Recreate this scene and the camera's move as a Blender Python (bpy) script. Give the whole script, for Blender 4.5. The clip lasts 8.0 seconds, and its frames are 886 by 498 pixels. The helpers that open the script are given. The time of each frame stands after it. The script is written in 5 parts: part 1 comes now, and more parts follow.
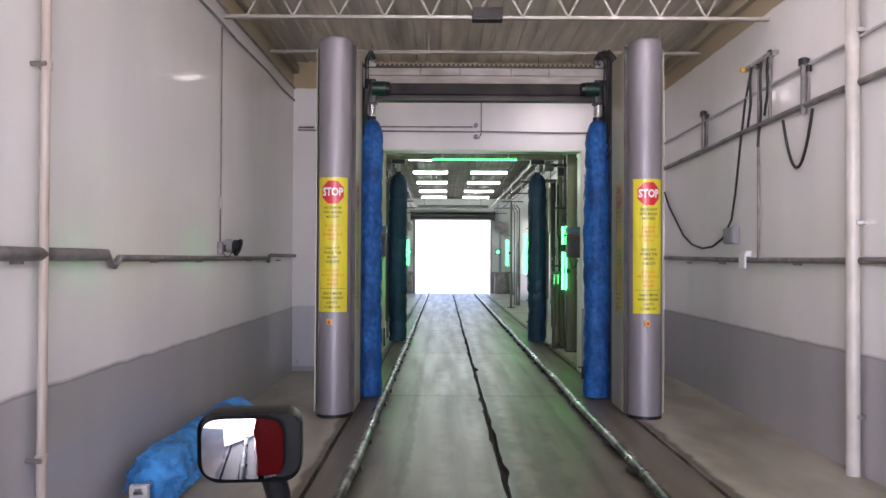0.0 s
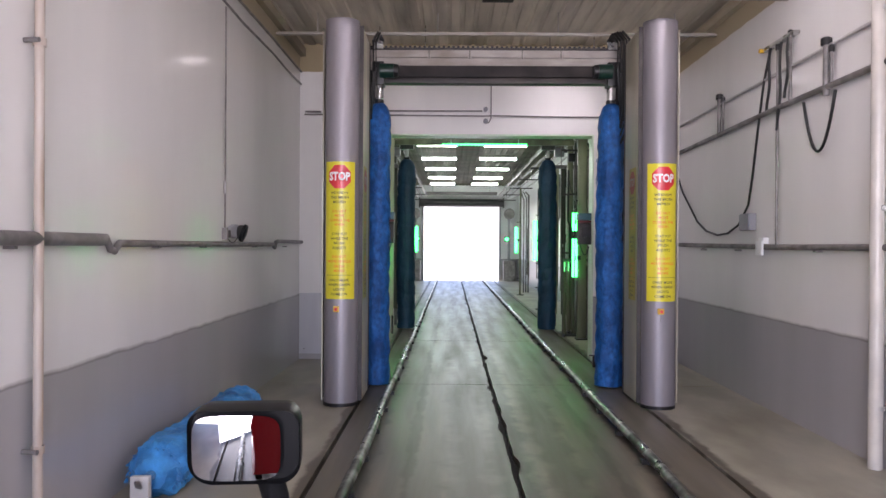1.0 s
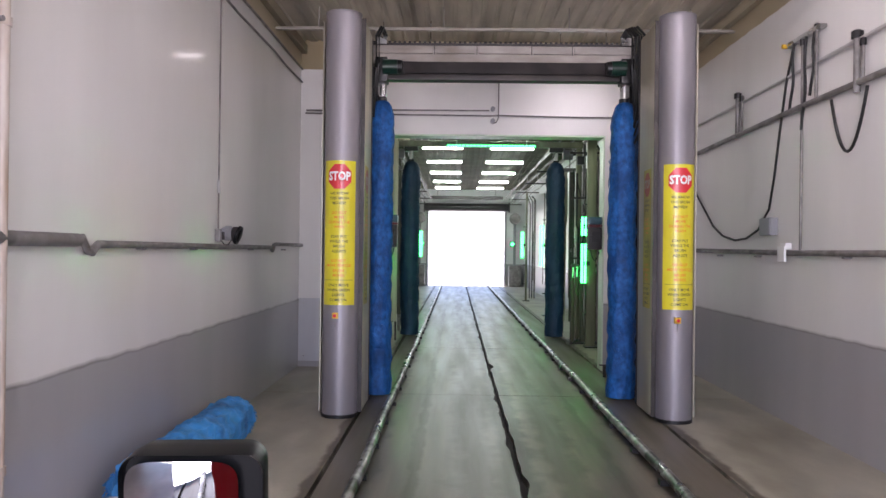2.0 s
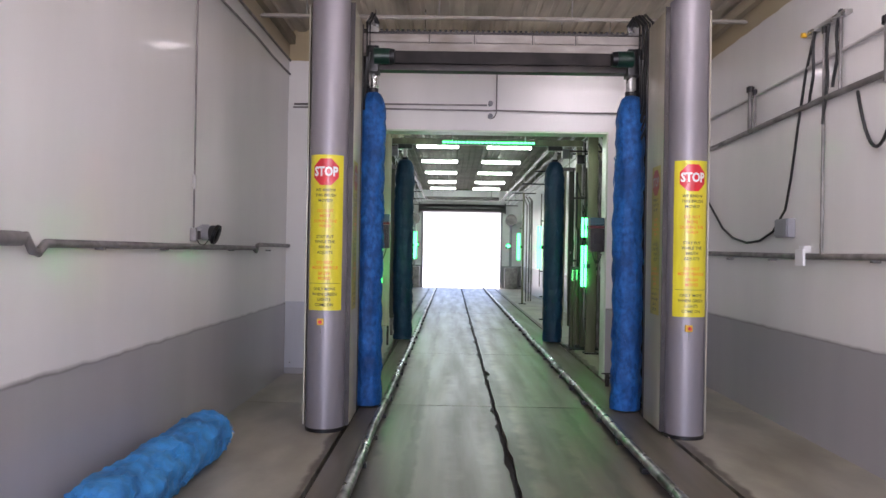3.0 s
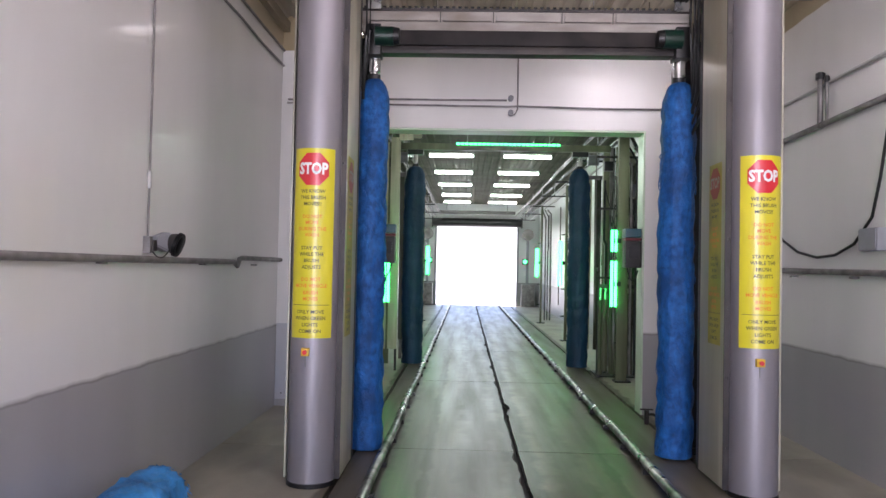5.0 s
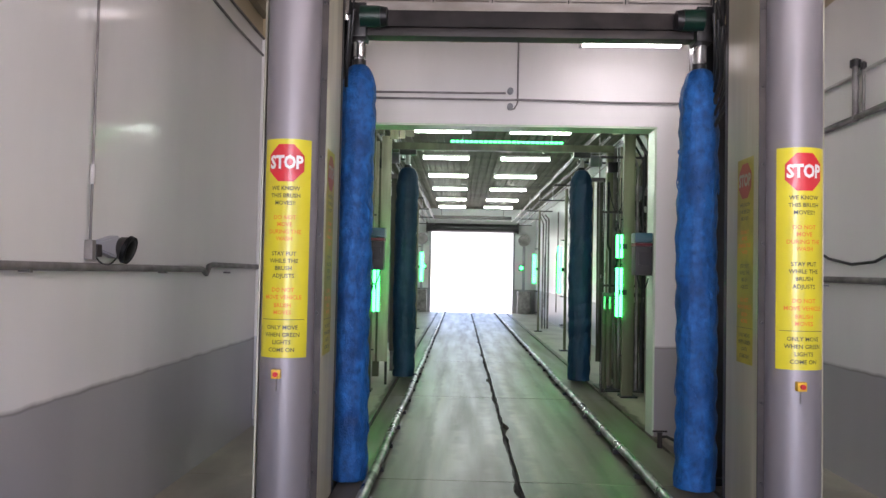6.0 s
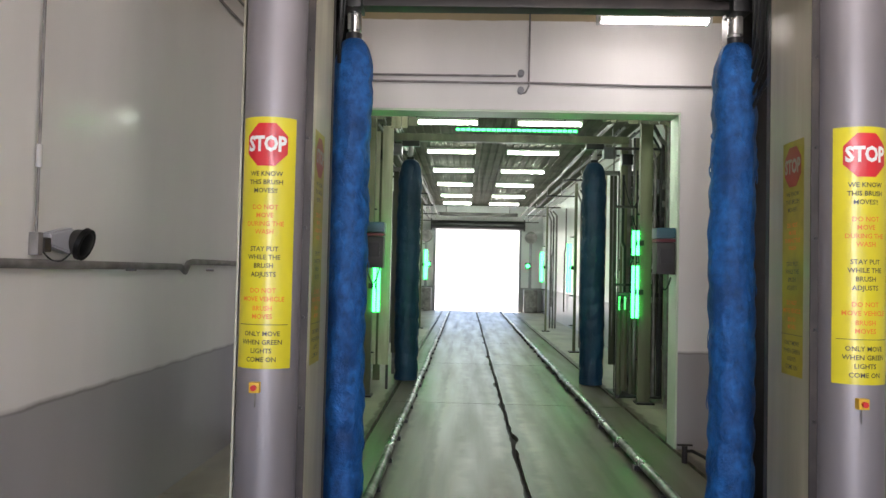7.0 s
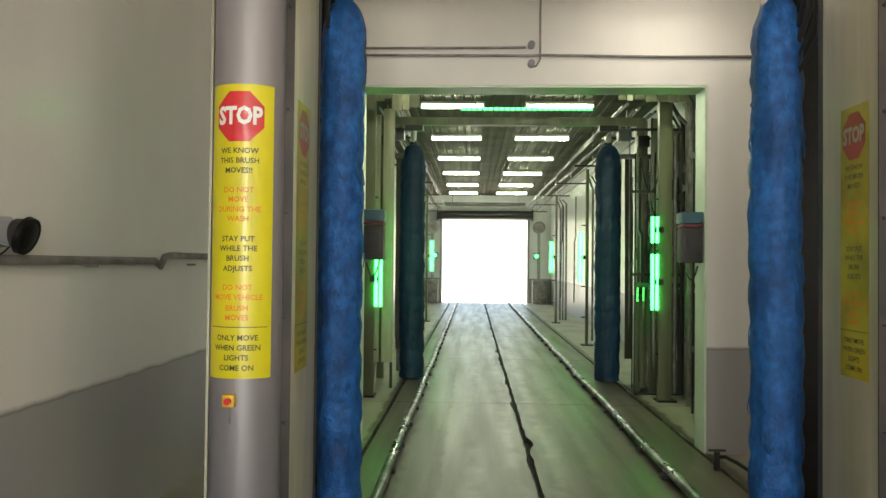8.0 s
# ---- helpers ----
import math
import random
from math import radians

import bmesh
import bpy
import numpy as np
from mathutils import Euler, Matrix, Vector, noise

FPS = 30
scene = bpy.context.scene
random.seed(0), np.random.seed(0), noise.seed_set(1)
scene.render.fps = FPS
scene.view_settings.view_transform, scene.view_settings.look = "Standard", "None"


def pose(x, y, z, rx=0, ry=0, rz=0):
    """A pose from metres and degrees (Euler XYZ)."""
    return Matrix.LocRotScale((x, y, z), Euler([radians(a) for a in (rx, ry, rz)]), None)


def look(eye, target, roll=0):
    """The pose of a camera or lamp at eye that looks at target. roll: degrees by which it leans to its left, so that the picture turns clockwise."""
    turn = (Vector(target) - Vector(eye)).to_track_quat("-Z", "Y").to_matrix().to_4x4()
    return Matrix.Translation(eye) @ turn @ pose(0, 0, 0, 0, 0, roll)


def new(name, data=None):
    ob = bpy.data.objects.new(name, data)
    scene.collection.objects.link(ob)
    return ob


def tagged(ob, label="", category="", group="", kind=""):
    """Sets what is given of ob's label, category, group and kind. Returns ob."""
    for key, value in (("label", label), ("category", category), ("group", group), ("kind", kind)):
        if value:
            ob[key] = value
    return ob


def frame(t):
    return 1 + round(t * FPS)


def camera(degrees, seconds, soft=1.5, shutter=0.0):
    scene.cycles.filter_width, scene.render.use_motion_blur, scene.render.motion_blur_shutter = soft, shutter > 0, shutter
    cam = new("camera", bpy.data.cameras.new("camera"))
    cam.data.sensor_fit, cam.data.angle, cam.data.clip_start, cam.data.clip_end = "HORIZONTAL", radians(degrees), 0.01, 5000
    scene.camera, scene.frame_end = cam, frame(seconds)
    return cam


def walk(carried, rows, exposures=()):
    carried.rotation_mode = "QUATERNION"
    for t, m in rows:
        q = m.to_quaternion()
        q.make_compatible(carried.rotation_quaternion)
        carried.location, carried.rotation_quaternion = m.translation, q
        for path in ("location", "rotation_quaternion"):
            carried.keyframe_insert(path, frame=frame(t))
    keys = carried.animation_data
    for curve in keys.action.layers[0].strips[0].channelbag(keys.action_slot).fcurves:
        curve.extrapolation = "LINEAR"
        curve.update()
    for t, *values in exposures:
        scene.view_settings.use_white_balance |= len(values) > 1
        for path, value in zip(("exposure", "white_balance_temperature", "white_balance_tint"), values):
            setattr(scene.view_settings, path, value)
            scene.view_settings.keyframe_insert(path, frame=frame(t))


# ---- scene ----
cam = camera(61.0, 8.0, soft=1.5)
PATH = [
    (0, (-0.43, -6.943, 1.443), (-0.43, -4.943, 1.469), 0.3),
    (0.5, (-0.425, -6.914, 1.425), (-0.458, -4.914, 1.431), -0.2),
    (1, (-0.437, -6.797, 1.434), (-0.459, -4.797, 1.426), 0.4),
    (1.5, (-0.448, -6.632, 1.426), (-0.463, -4.633, 1.415), 0.8),
    (1.7, (-0.441, -6.57, 1.423), (-0.475, -4.57, 1.43), 0.6),
    (2.8, (-0.443, -6.113, 1.435), (-0.469, -4.113, 1.431), 1.1),
    (3, (-0.441, -6.015, 1.427), (-0.463, -4.015, 1.436), 1.0),
    (3.5, (-0.45, -5.713, 1.432), (-0.463, -3.714, 1.477), 0.7),
    (4, (-0.44, -5.44, 1.422), (-0.476, -3.441, 1.471), 1.4),
    (4.5, (-0.439, -5.139, 1.431), (-0.498, -3.141, 1.474), 1.3),
    (4.7, (-0.438, -5.067, 1.421), (-0.504, -3.068, 1.469), 1.2),
    (5.8, (-0.454, -4.436, 1.432), (-0.494, -2.437, 1.487), 1.1),
    (6, (-0.446, -4.304, 1.438), (-0.494, -2.306, 1.505), 1.2),
    (6.5, (-0.461, -4.033, 1.442), (-0.528, -2.035, 1.496), 1.2),
    (7, (-0.455, -3.752, 1.442), (-0.516, -1.754, 1.503), 1.3),
    (7.5, (-0.451, -3.48, 1.435), (-0.541, -1.483, 1.493), 1.2),
    (8, (-0.46, -3.218, 1.441), (-0.539, -1.22, 1.479), 0.6),
]
walk(cam, [(t, look(eye, target, roll)) for t, eye, target, roll in PATH],
     exposures=[(0.0, 2.34, 6400, 28), (3.0, 2.42, 6350, 28), (4.5, 2.52, 6300, 27), (6.0, 2.55, 6450, 25), (7.0, 2.48, 6750, 18), (7.5, 2.46, 7150, 12), (8.0, 2.42, 7950, 6)])

# ---- daylight outside both doors ----
world = bpy.data.worlds.new("daylight")
scene.world = world
world.use_nodes = True
wn = world.node_tree
sky = wn.nodes.new("ShaderNodeTexSky")
sky.sky_type, sky.sun_disc = "NISHITA", False
sky.sun_elevation, sky.sun_rotation = radians(60.7), radians(-74)
wn.links.new(sky.outputs[0], wn.nodes["Background"].inputs[0])
wn.nodes["Background"].inputs[1].default_value = 0.15
sun_data = bpy.data.lights.new("sun", "SUN")
sun_data.energy, sun_data.angle, sun_data.color = 5.0, radians(0.5), (1.0, 0.95, 0.88)
sun_lamp = new("sun", sun_data)
sun_lamp.matrix_world = look((0, 0, 30), (14.0, -4.0, 4.0))

# Area lamp added for doorway daylight, turned to brighten the east wall.
door_data = bpy.data.lights.new("entry_daylight", "AREA")
door_data.shape, door_data.size, door_data.size_y, door_data.energy, door_data.color = "RECTANGLE", 2.8, 3.5, 63.0, (0.92, 0.96, 1.0)
door_lamp = new("entry_daylight", door_data)
door_lamp.matrix_world = look((-0.5, -8.75, 1.80), (8.0, -2.2, 1.7))
LAMP_WHITE = 7.6      # strip lights
LAMP_GREEN = 2.3      # green signal tubes

# ---- the plan, metres: y runs along the lane, the first pillars stand at y = 0 ----
WALL_L, WALL_R = -2.35, 2.40
Y_ENTRY, Y_PORTAL, Y_EXIT = -8.6, 2.65, 24.45
DECK, TAN = 3.95, 3.61
DADO = 0.808


# ---- materials ----
def mat(name, base, rough=0.5, metal=0.0, var=0.12, scale=3.0, bump=0.0, bump_scale=60.0, second=None,
        second_scale=0.8, second_at=0.62, stretch=(1, 1, 1), rough_var=0.0, coat=0.0, random_shade=0.0, spec=0.5):
    """A painted, metal or stone surface: fine grain, and larger stains of a second colour."""
    m = bpy.data.materials.new(name)
    m.use_nodes = True
    t = m.node_tree
    p = t.nodes["Principled BSDF"]
    tc = t.nodes.new("ShaderNodeNewGeometry")
    mp = t.nodes.new("ShaderNodeMapping")
    mp.inputs["Scale"].default_value = stretch
    t.links.new(tc.outputs["Position"], mp.inputs["Vector"])
    n1 = t.nodes.new("ShaderNodeTexNoise")
    n1.inputs["Scale"].default_value, n1.inputs["Detail"].default_value = scale, 8
    t.links.new(mp.outputs[0], n1.inputs["Vector"])
    r1 = t.nodes.new("ShaderNodeMapRange")
    r1.inputs[1].default_value, r1.inputs[2].default_value = 0.3, 0.7
    r1.inputs[3].default_value, r1.inputs[4].default_value = 1 - var, 1 + var
    t.links.new(n1.outputs[0], r1.inputs[0])
    mul = t.nodes.new("ShaderNodeMix")
    mul.data_type, mul.blend_type = "RGBA", "MULTIPLY"
    mul.inputs[0].default_value = 1.0
    mul.inputs[6].default_value = (*base, 1)
    t.links.new(r1.outputs[0], mul.inputs[7])
    out = mul.outputs[2]
    if second:
        n2 = t.nodes.new("ShaderNodeTexNoise")
        n2.inputs["Scale"].default_value, n2.inputs["Detail"].default_value = second_scale, 6
        t.links.new(mp.outputs[0], n2.inputs["Vector"])
        r2 = t.nodes.new("ShaderNodeMapRange")
        r2.inputs[1].default_value, r2.inputs[2].default_value = second_at - 0.12, second_at + 0.12
        t.links.new(n2.outputs[0], r2.inputs[0])
        mx = t.nodes.new("ShaderNodeMix")
        mx.data_type = "RGBA"
        t.links.new(r2.outputs[0], mx.inputs[0])
        t.links.new(out, mx.inputs[6])
        mx.inputs[7].default_value = (*second, 1)
        out = mx.outputs[2]
    if random_shade:
        oi = t.nodes.new("ShaderNodeObjectInfo")
        r3 = t.nodes.new("ShaderNodeMapRange")
        r3.inputs[3].default_value, r3.inputs[4].default_value = 1 - random_shade, 1 + random_shade
        t.links.new(oi.outputs["Random"], r3.inputs[0])
        m3 = t.nodes.new("ShaderNodeMix")
        m3.data_type, m3.blend_type = "RGBA", "MULTIPLY"
        m3.inputs[0].default_value = 1.0
        t.links.new(out, m3.inputs[6])
        t.links.new(r3.outputs[0], m3.inputs[7])
        out = m3.outputs[2]
    t.links.new(out, p.inputs["Base Color"])
    p.inputs["Metallic"].default_value = metal
    p.inputs["Roughness"].default_value = rough
    p.inputs["Coat Weight"].default_value = coat
    p.inputs["Specular IOR Level"].default_value = spec
    p.inputs["Coat Roughness"].default_value = 0.08
    if rough_var:
        n4 = t.nodes.new("ShaderNodeTexNoise")
        n4.inputs["Scale"].default_value, n4.inputs["Detail"].default_value = scale * 0.5, 5
        t.links.new(mp.outputs[0], n4.inputs["Vector"])
        r4 = t.nodes.new("ShaderNodeMapRange")
        r4.inputs[1].default_value, r4.inputs[2].default_value = 0.35, 0.65
        r4.inputs[3].default_value, r4.inputs[4].default_value = max(0.03, rough - rough_var), min(1, rough + rough_var)
        t.links.new(n4.outputs[0], r4.inputs[0])
        t.links.new(r4.outputs[0], p.inputs["Roughness"])
    if bump:
        n3 = t.nodes.new("ShaderNodeTexNoise")
        n3.inputs["Scale"].default_value, n3.inputs["Detail"].default_value = bump_scale, 4
        t.links.new(mp.outputs[0], n3.inputs["Vector"])
        b = t.nodes.new("ShaderNodeBump")
        b.inputs["Strength"].default_value, b.inputs["Distance"].default_value = bump, 0.01
        t.links.new(n3.outputs[0], b.inputs["Height"])
        t.links.new(b.outputs[0], p.inputs["Normal"])
    return m


def glow(name, colour, strength):
    m = bpy.data.materials.new(name)
    m.use_nodes = True
    p = m.node_tree.nodes["Principled BSDF"]
    p.inputs["Base Color"].default_value = (*colour, 1)
    p.inputs["Emission Color"].default_value = (*colour, 1)
    p.inputs["Emission Strength"].default_value = strength
    return m


def wall_paint(name, upper, lower, top, edge):
    """Wall panels in two paints with a hand-cut line at height edge, bare boarding above height top, faint runs of dirt."""
    m = mat(name, upper, rough=0.3, var=0.05, scale=1.6, stretch=(1, 1, 0.3), bump=0.05, bump_scale=2.2)
    t = m.node_tree
    p = t.nodes["Principled BSDF"]
    col = p.inputs["Base Color"].links[0].from_socket
    geo = t.nodes.new("ShaderNodeNewGeometry")
    sep = t.nodes.new("ShaderNodeSeparateXYZ")
    t.links.new(geo.outputs["Position"], sep.inputs[0])
    wob = t.nodes.new("ShaderNodeTexNoise")
    wob.inputs["Scale"].default_value, wob.inputs["Detail"].default_value = 5.0, 5
    t.links.new(geo.outputs["Position"], wob.inputs["Vector"])
    off = t.nodes.new("ShaderNodeMath")
    off.operation = "MULTIPLY_ADD"
    off.inputs[1].default_value, off.inputs[2].default_value = 0.03, -0.015
    t.links.new(wob.outputs[0], off.inputs[0])
    high = t.nodes.new("ShaderNodeMath")
    high.operation = "ADD"
    t.links.new(sep.outputs[2], high.inputs[0])
    t.links.new(off.outputs[0], high.inputs[1])

    def band(lo, hi):
        r = t.nodes.new("ShaderNodeMapRange")
        r.inputs[1].default_value, r.inputs[2].default_value = lo, hi
        t.links.new(high.outputs[0], r.inputs[0])
        return r.outputs[0]

    def mixed(fac, a, colour, flip=False):
        mx = t.nodes.new("ShaderNodeMix")
        mx.data_type = "RGBA"
        t.links.new(fac, mx.inputs[0])
        t.links.new(a, mx.inputs[7 if flip else 6])
        if isinstance(colour, tuple):
            mx.inputs[6 if flip else 7].default_value = (*colour, 1)
        else:
            t.links.new(colour, mx.inputs[6 if flip else 7])
        return mx.outputs[2]
    # runs of dirt down the panels
    runs = t.nodes.new("ShaderNodeTexNoise")
    runs.inputs["Scale"].default_value, runs.inputs["Detail"].default_value = 2.2, 7
    mp = t.nodes.new("ShaderNodeMapping")
    mp.inputs["Scale"].default_value = (1, 1, 0.09)
    t.links.new(geo.outputs["Position"], mp.inputs["Vector"])
    t.links.new(mp.outputs[0], runs.inputs["Vector"])
    rr = t.nodes.new("ShaderNodeMapRange")
    rr.inputs[1].default_value, rr.inputs[2].default_value, rr.inputs[4].default_value = 0.42, 0.85, 0.16
    t.links.new(runs.outputs[0], rr.inputs[0])
    col = mixed(rr.outputs[0], col, tuple(c * 0.72 for c in upper))
    # the lower paint, scuffed
    scuff = t.nodes.new("ShaderNodeTexNoise")
    scuff.inputs["Scale"].default_value, scuff.inputs["Detail"].default_value = 2.5, 8
    t.links.new(mp.outputs[0], scuff.inputs["Vector"])
    ramp = t.nodes.new("ShaderNodeMix")
    ramp.data_type = "RGBA"
    ramp.inputs[6].default_value = (*[c * 0.87 for c in lower], 1)
    ramp.inputs[7].default_value = (*[c * 1.13 for c in lower], 1)
    t.links.new(scuff.outputs[0], ramp.inputs[0])
    col = mixed(band(edge - 0.004, edge + 0.004), col, ramp.outputs[2], flip=True)
    # dirt gathered along the paint edge
    grime = t.nodes.new("ShaderNodeMath")
    grime.operation = "MULTIPLY"
    t.links.new(band(edge - 0.014, edge - 0.002), grime.inputs[0])
    t.links.new(band(edge + 0.022, edge + 0.002), grime.inputs[1])
    some = t.nodes.new("ShaderNodeMath")
    some.operation = "MULTIPLY"
    t.links.new(grime.outputs[0], some.inputs[0])
    t.links.new(scuff.outputs[0], some.inputs[1])
    col = mixed(some.outputs[0], col, (0.09, 0.075, 0.06))
    # boarding above
    col = mixed(band(top - 0.004, top + 0.004), col, (0.44, 0.36, 0.23))
    t.links.new(col, p.inputs["Base Color"])
    p.inputs["Coat Weight"].default_value = 0.38
    p.inputs["Coat Roughness"].default_value = 0.11
    return m


M_WALL = wall_paint("washed wall panel", (0.74, 0.72, 0.70), (0.36, 0.345, 0.35), TAN, DADO)
M_WALL_PORTAL = wall_paint("matt wall panel", (0.82, 0.80, 0.785), (0.385, 0.37, 0.375), TAN, DADO)
M_WALL_FAR = wall_paint("tunnel wall panel", (0.68, 0.69, 0.69), (0.29, 0.29, 0.30), 5.0, 0.9)
for matt in (M_WALL_PORTAL, M_WALL_FAR):
    bsdf = matt.node_tree.nodes["Principled BSDF"]
    bsdf.inputs["Coat Weight"].default_value, bsdf.inputs["Specular IOR Level"].default_value = 0.0, 0.15
M_FLOOR = mat("wet concrete", (0.32, 0.295, 0.235), rough=0.42, var=0.22, scale=2.2, bump=0.12, bump_scale=35,
              second=(0.20, 0.18, 0.132), second_scale=1.0, second_at=0.57, stretch=(1.6, 0.7, 1), rough_var=0.06, random_shade=0.06)
M_LANE = mat("worn wet lane concrete", (0.128, 0.112, 0.085), spec=0.33, rough=0.42, var=0.3, scale=2.6, bump=0.035, bump_scale=30,
             second=(0.098, 0.078, 0.056), second_scale=1.0, second_at=0.54, stretch=(5.0, 0.45, 1), rough_var=0.065, random_shade=0.06)
M_LANE_PALE = mat("pale worn wheel track", (0.118, 0.104, 0.082), spec=0.33, rough=0.41, var=0.25, scale=2.2, bump=0.035, bump_scale=30,
                  second=(0.075, 0.062, 0.046), second_scale=1.0, second_at=0.55, stretch=(6.0, 0.45, 1), rough_var=0.065, random_shade=0.06)


def grime_along(m, lines, colour):
    """Mud gathered along lines x = c, with a ragged edge of half width w."""
    t = m.node_tree
    p = t.nodes["Principled BSDF"]
    col = p.inputs["Base Color"].links[0].from_socket
    geo = t.nodes.new("ShaderNodeNewGeometry")
    sep = t.nodes.new("ShaderNodeSeparateXYZ")
    t.links.new(geo.outputs["Position"], sep.inputs[0])
    rag = t.nodes.new("ShaderNodeTexNoise")
    rag.inputs["Scale"].default_value, rag.inputs["Detail"].default_value = 3.5, 7
    t.links.new(geo.outputs["Position"], rag.inputs["Vector"])
    for c, w in lines:
        off = t.nodes.new("ShaderNodeMath")
        off.operation = "SUBTRACT"
        t.links.new(sep.outputs[0], off.inputs[0])
        off.inputs[1].default_value = c
        far = t.nodes.new("ShaderNodeMath")
        far.operation = "ABSOLUTE"
        t.links.new(off.outputs[0], far.inputs[0])
        edge = t.nodes.new("ShaderNodeMath")
        edge.operation = "MULTIPLY_ADD"
        t.links.new(rag.outputs[0], edge.inputs[0])
        edge.inputs[1].default_value = -w * 2.6
        t.links.new(far.outputs[0], edge.inputs[2])
        r = t.nodes.new("ShaderNodeMapRange")
        r.inputs[1].default_value, r.inputs[2].default_value, r.inputs[3].default_value, r.inputs[4].default_value = -w * 0.9, -w * 0.3, 0.9, 0.0
        t.links.new(edge.outputs[0], r.inputs[0])
        mx = t.nodes.new("ShaderNodeMix")
        mx.data_type = "RGBA"
        t.links.new(r.outputs[0], mx.inputs[0])
        t.links.new(col, mx.inputs[6])
        mx.inputs[7].default_value = (*colour, 1)
        col = mx.outputs[2]
    t.links.new(col, p.inputs["Base Color"])


grime_along(M_LANE, [(0.02, 0.13), (0.9, 0.10)], (0.035, 0.028, 0.02))
grime_along(M_LANE, [(0.30, 0.16), (0.62, 0.05)], (0.075, 0.06, 0.043))
grime_along(M_LANE_PALE, [(-0.06, 0.10), (-1.0, 0.08)], (0.05, 0.042, 0.032))
grime_along(M_LANE_PALE, [(-0.30, 0.20), (-0.70, 0.05)], (0.066, 0.053, 0.039))
grime_along(M_FLOOR, [(1.36, 0.06), (-1.31, 0.05)], (0.06, 0.045, 0.03))
M_GROOVE = mat("black muddy slot", (0.018, 0.016, 0.013), rough=0.95, var=0.3, scale=9)
M_GROUND = mat("outdoor concrete", (0.5, 0.49, 0.46), rough=0.8, var=0.12, scale=0.8, second=(0.42, 0.41, 0.39), second_scale=0.2)
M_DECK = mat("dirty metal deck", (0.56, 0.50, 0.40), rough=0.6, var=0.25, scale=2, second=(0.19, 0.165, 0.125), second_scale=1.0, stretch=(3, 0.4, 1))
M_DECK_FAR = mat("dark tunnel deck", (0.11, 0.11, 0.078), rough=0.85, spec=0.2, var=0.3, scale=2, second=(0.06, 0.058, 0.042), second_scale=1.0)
M_JOIST = mat("dusty white joist steel", (0.38, 0.35, 0.305), rough=0.4, var=0.15, scale=8, second=(0.3, 0.24, 0.17), second_scale=4, second_at=0.68)
M_PILLAR = mat("brushed grey pillar metal", (0.285, 0.265, 0.288), rough=0.41, metal=0.42, var=0.12, scale=4, stretch=(1, 1, 0.06), rough_var=0.08, bump=0.03, bump_scale=40)
M_PLATE = mat("dull stainless plate", (0.52, 0.49, 0.40), rough=0.42, metal=0.15, var=0.3, scale=6, stretch=(1, 1, 0.1), second=(0.35, 0.31, 0.235), second_scale=2.6, second_at=0.55, rough_var=0.12)
M_HEADER = mat("grey header casing", (0.40, 0.365, 0.335), rough=0.55, var=0.25, scale=4, second=(0.22, 0.185, 0.155), second_scale=2.5, second_at=0.57, stretch=(0.6, 1, 1.6))
M_DARK = mat("black machine steel", (0.016, 0.015, 0.016), rough=0.38, metal=0.2, var=0.3, scale=6)
M_BROWN = mat("dark brown beam", (0.035, 0.029, 0.029), rough=0.5, metal=0.1, var=0.3, scale=5, second=(0.07, 0.056, 0.05), second_scale=3)
M_TIMBER = mat("olive brown timber", (0.38, 0.325, 0.23), rough=0.7, var=0.3, scale=4, stretch=(1, 0.2, 1), second=(0.09, 0.07, 0.045), second_scale=2.0)
M_BEAM = mat("grimy black-brown beam paint", (0.018, 0.0145, 0.0145), rough=0.55, spec=0.25, var=0.3, scale=5, second=(0.04, 0.032, 0.03), second_scale=3)
M_STEEL = mat("wet galvanised steel", (0.5, 0.5, 0.49), rough=0.27, metal=0.85, var=0.15, scale=8, rough_var=0.1)
M_RAIL = mat("scraped guide rail steel", (0.30, 0.30, 0.28), rough=0.38, metal=0.4, var=0.45, scale=9, second=(0.03, 0.027, 0.022), second_scale=5.5, second_at=0.46, rough_var=0.15)
M_GREEN = mat("green motor enamel", (0.005, 0.03, 0.02), rough=0.35, var=0.15, scale=10)
M_BLUE = mat("wet blue brush foam", (0.011, 0.104, 0.34), spec=0.3, rough=0.5, var=0.45, scale=22, bump=0.8, bump_scale=80, stretch=(1, 1, 0.8), second=(0.005, 0.044, 0.165), second_scale=5.0, second_at=0.55)
M_BLUE_LOW = mat("bright blue wheel brush", (0.03, 0.235, 0.55), rough=0.55, var=0.35, scale=9, bump=0.6, bump_scale=45, second=(0.01, 0.09, 0.27), second_scale=5, second_at=0.6)
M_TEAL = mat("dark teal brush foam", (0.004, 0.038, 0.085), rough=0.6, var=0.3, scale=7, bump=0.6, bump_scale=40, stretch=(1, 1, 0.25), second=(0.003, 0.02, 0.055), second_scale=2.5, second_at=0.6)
M_YELLOW = mat("yellow vinyl", (0.70, 0.61, 0.025), rough=0.3, var=0.06, scale=3, coat=0.3)
# Darker copies of the vinyl: the side plate's shade is put into the colour.
M_YELLOW_SHADED = mat("shaded yellow vinyl", (0.37, 0.29, 0.022), rough=0.4, var=0.25, scale=3, second=(0.23, 0.175, 0.03), second_scale=5, second_at=0.62)
M_RED_SHADED = mat("shaded red vinyl", (0.32, 0.032, 0.028), rough=0.4, var=0.2, scale=4)
M_WHITE_SHADED = mat("shaded white vinyl", (0.30, 0.27, 0.24), rough=0.45, var=0.2, scale=4)
M_RED = mat("red vinyl", (0.62, 0.02, 0.03), rough=0.3, var=0.08, scale=4, coat=0.3)
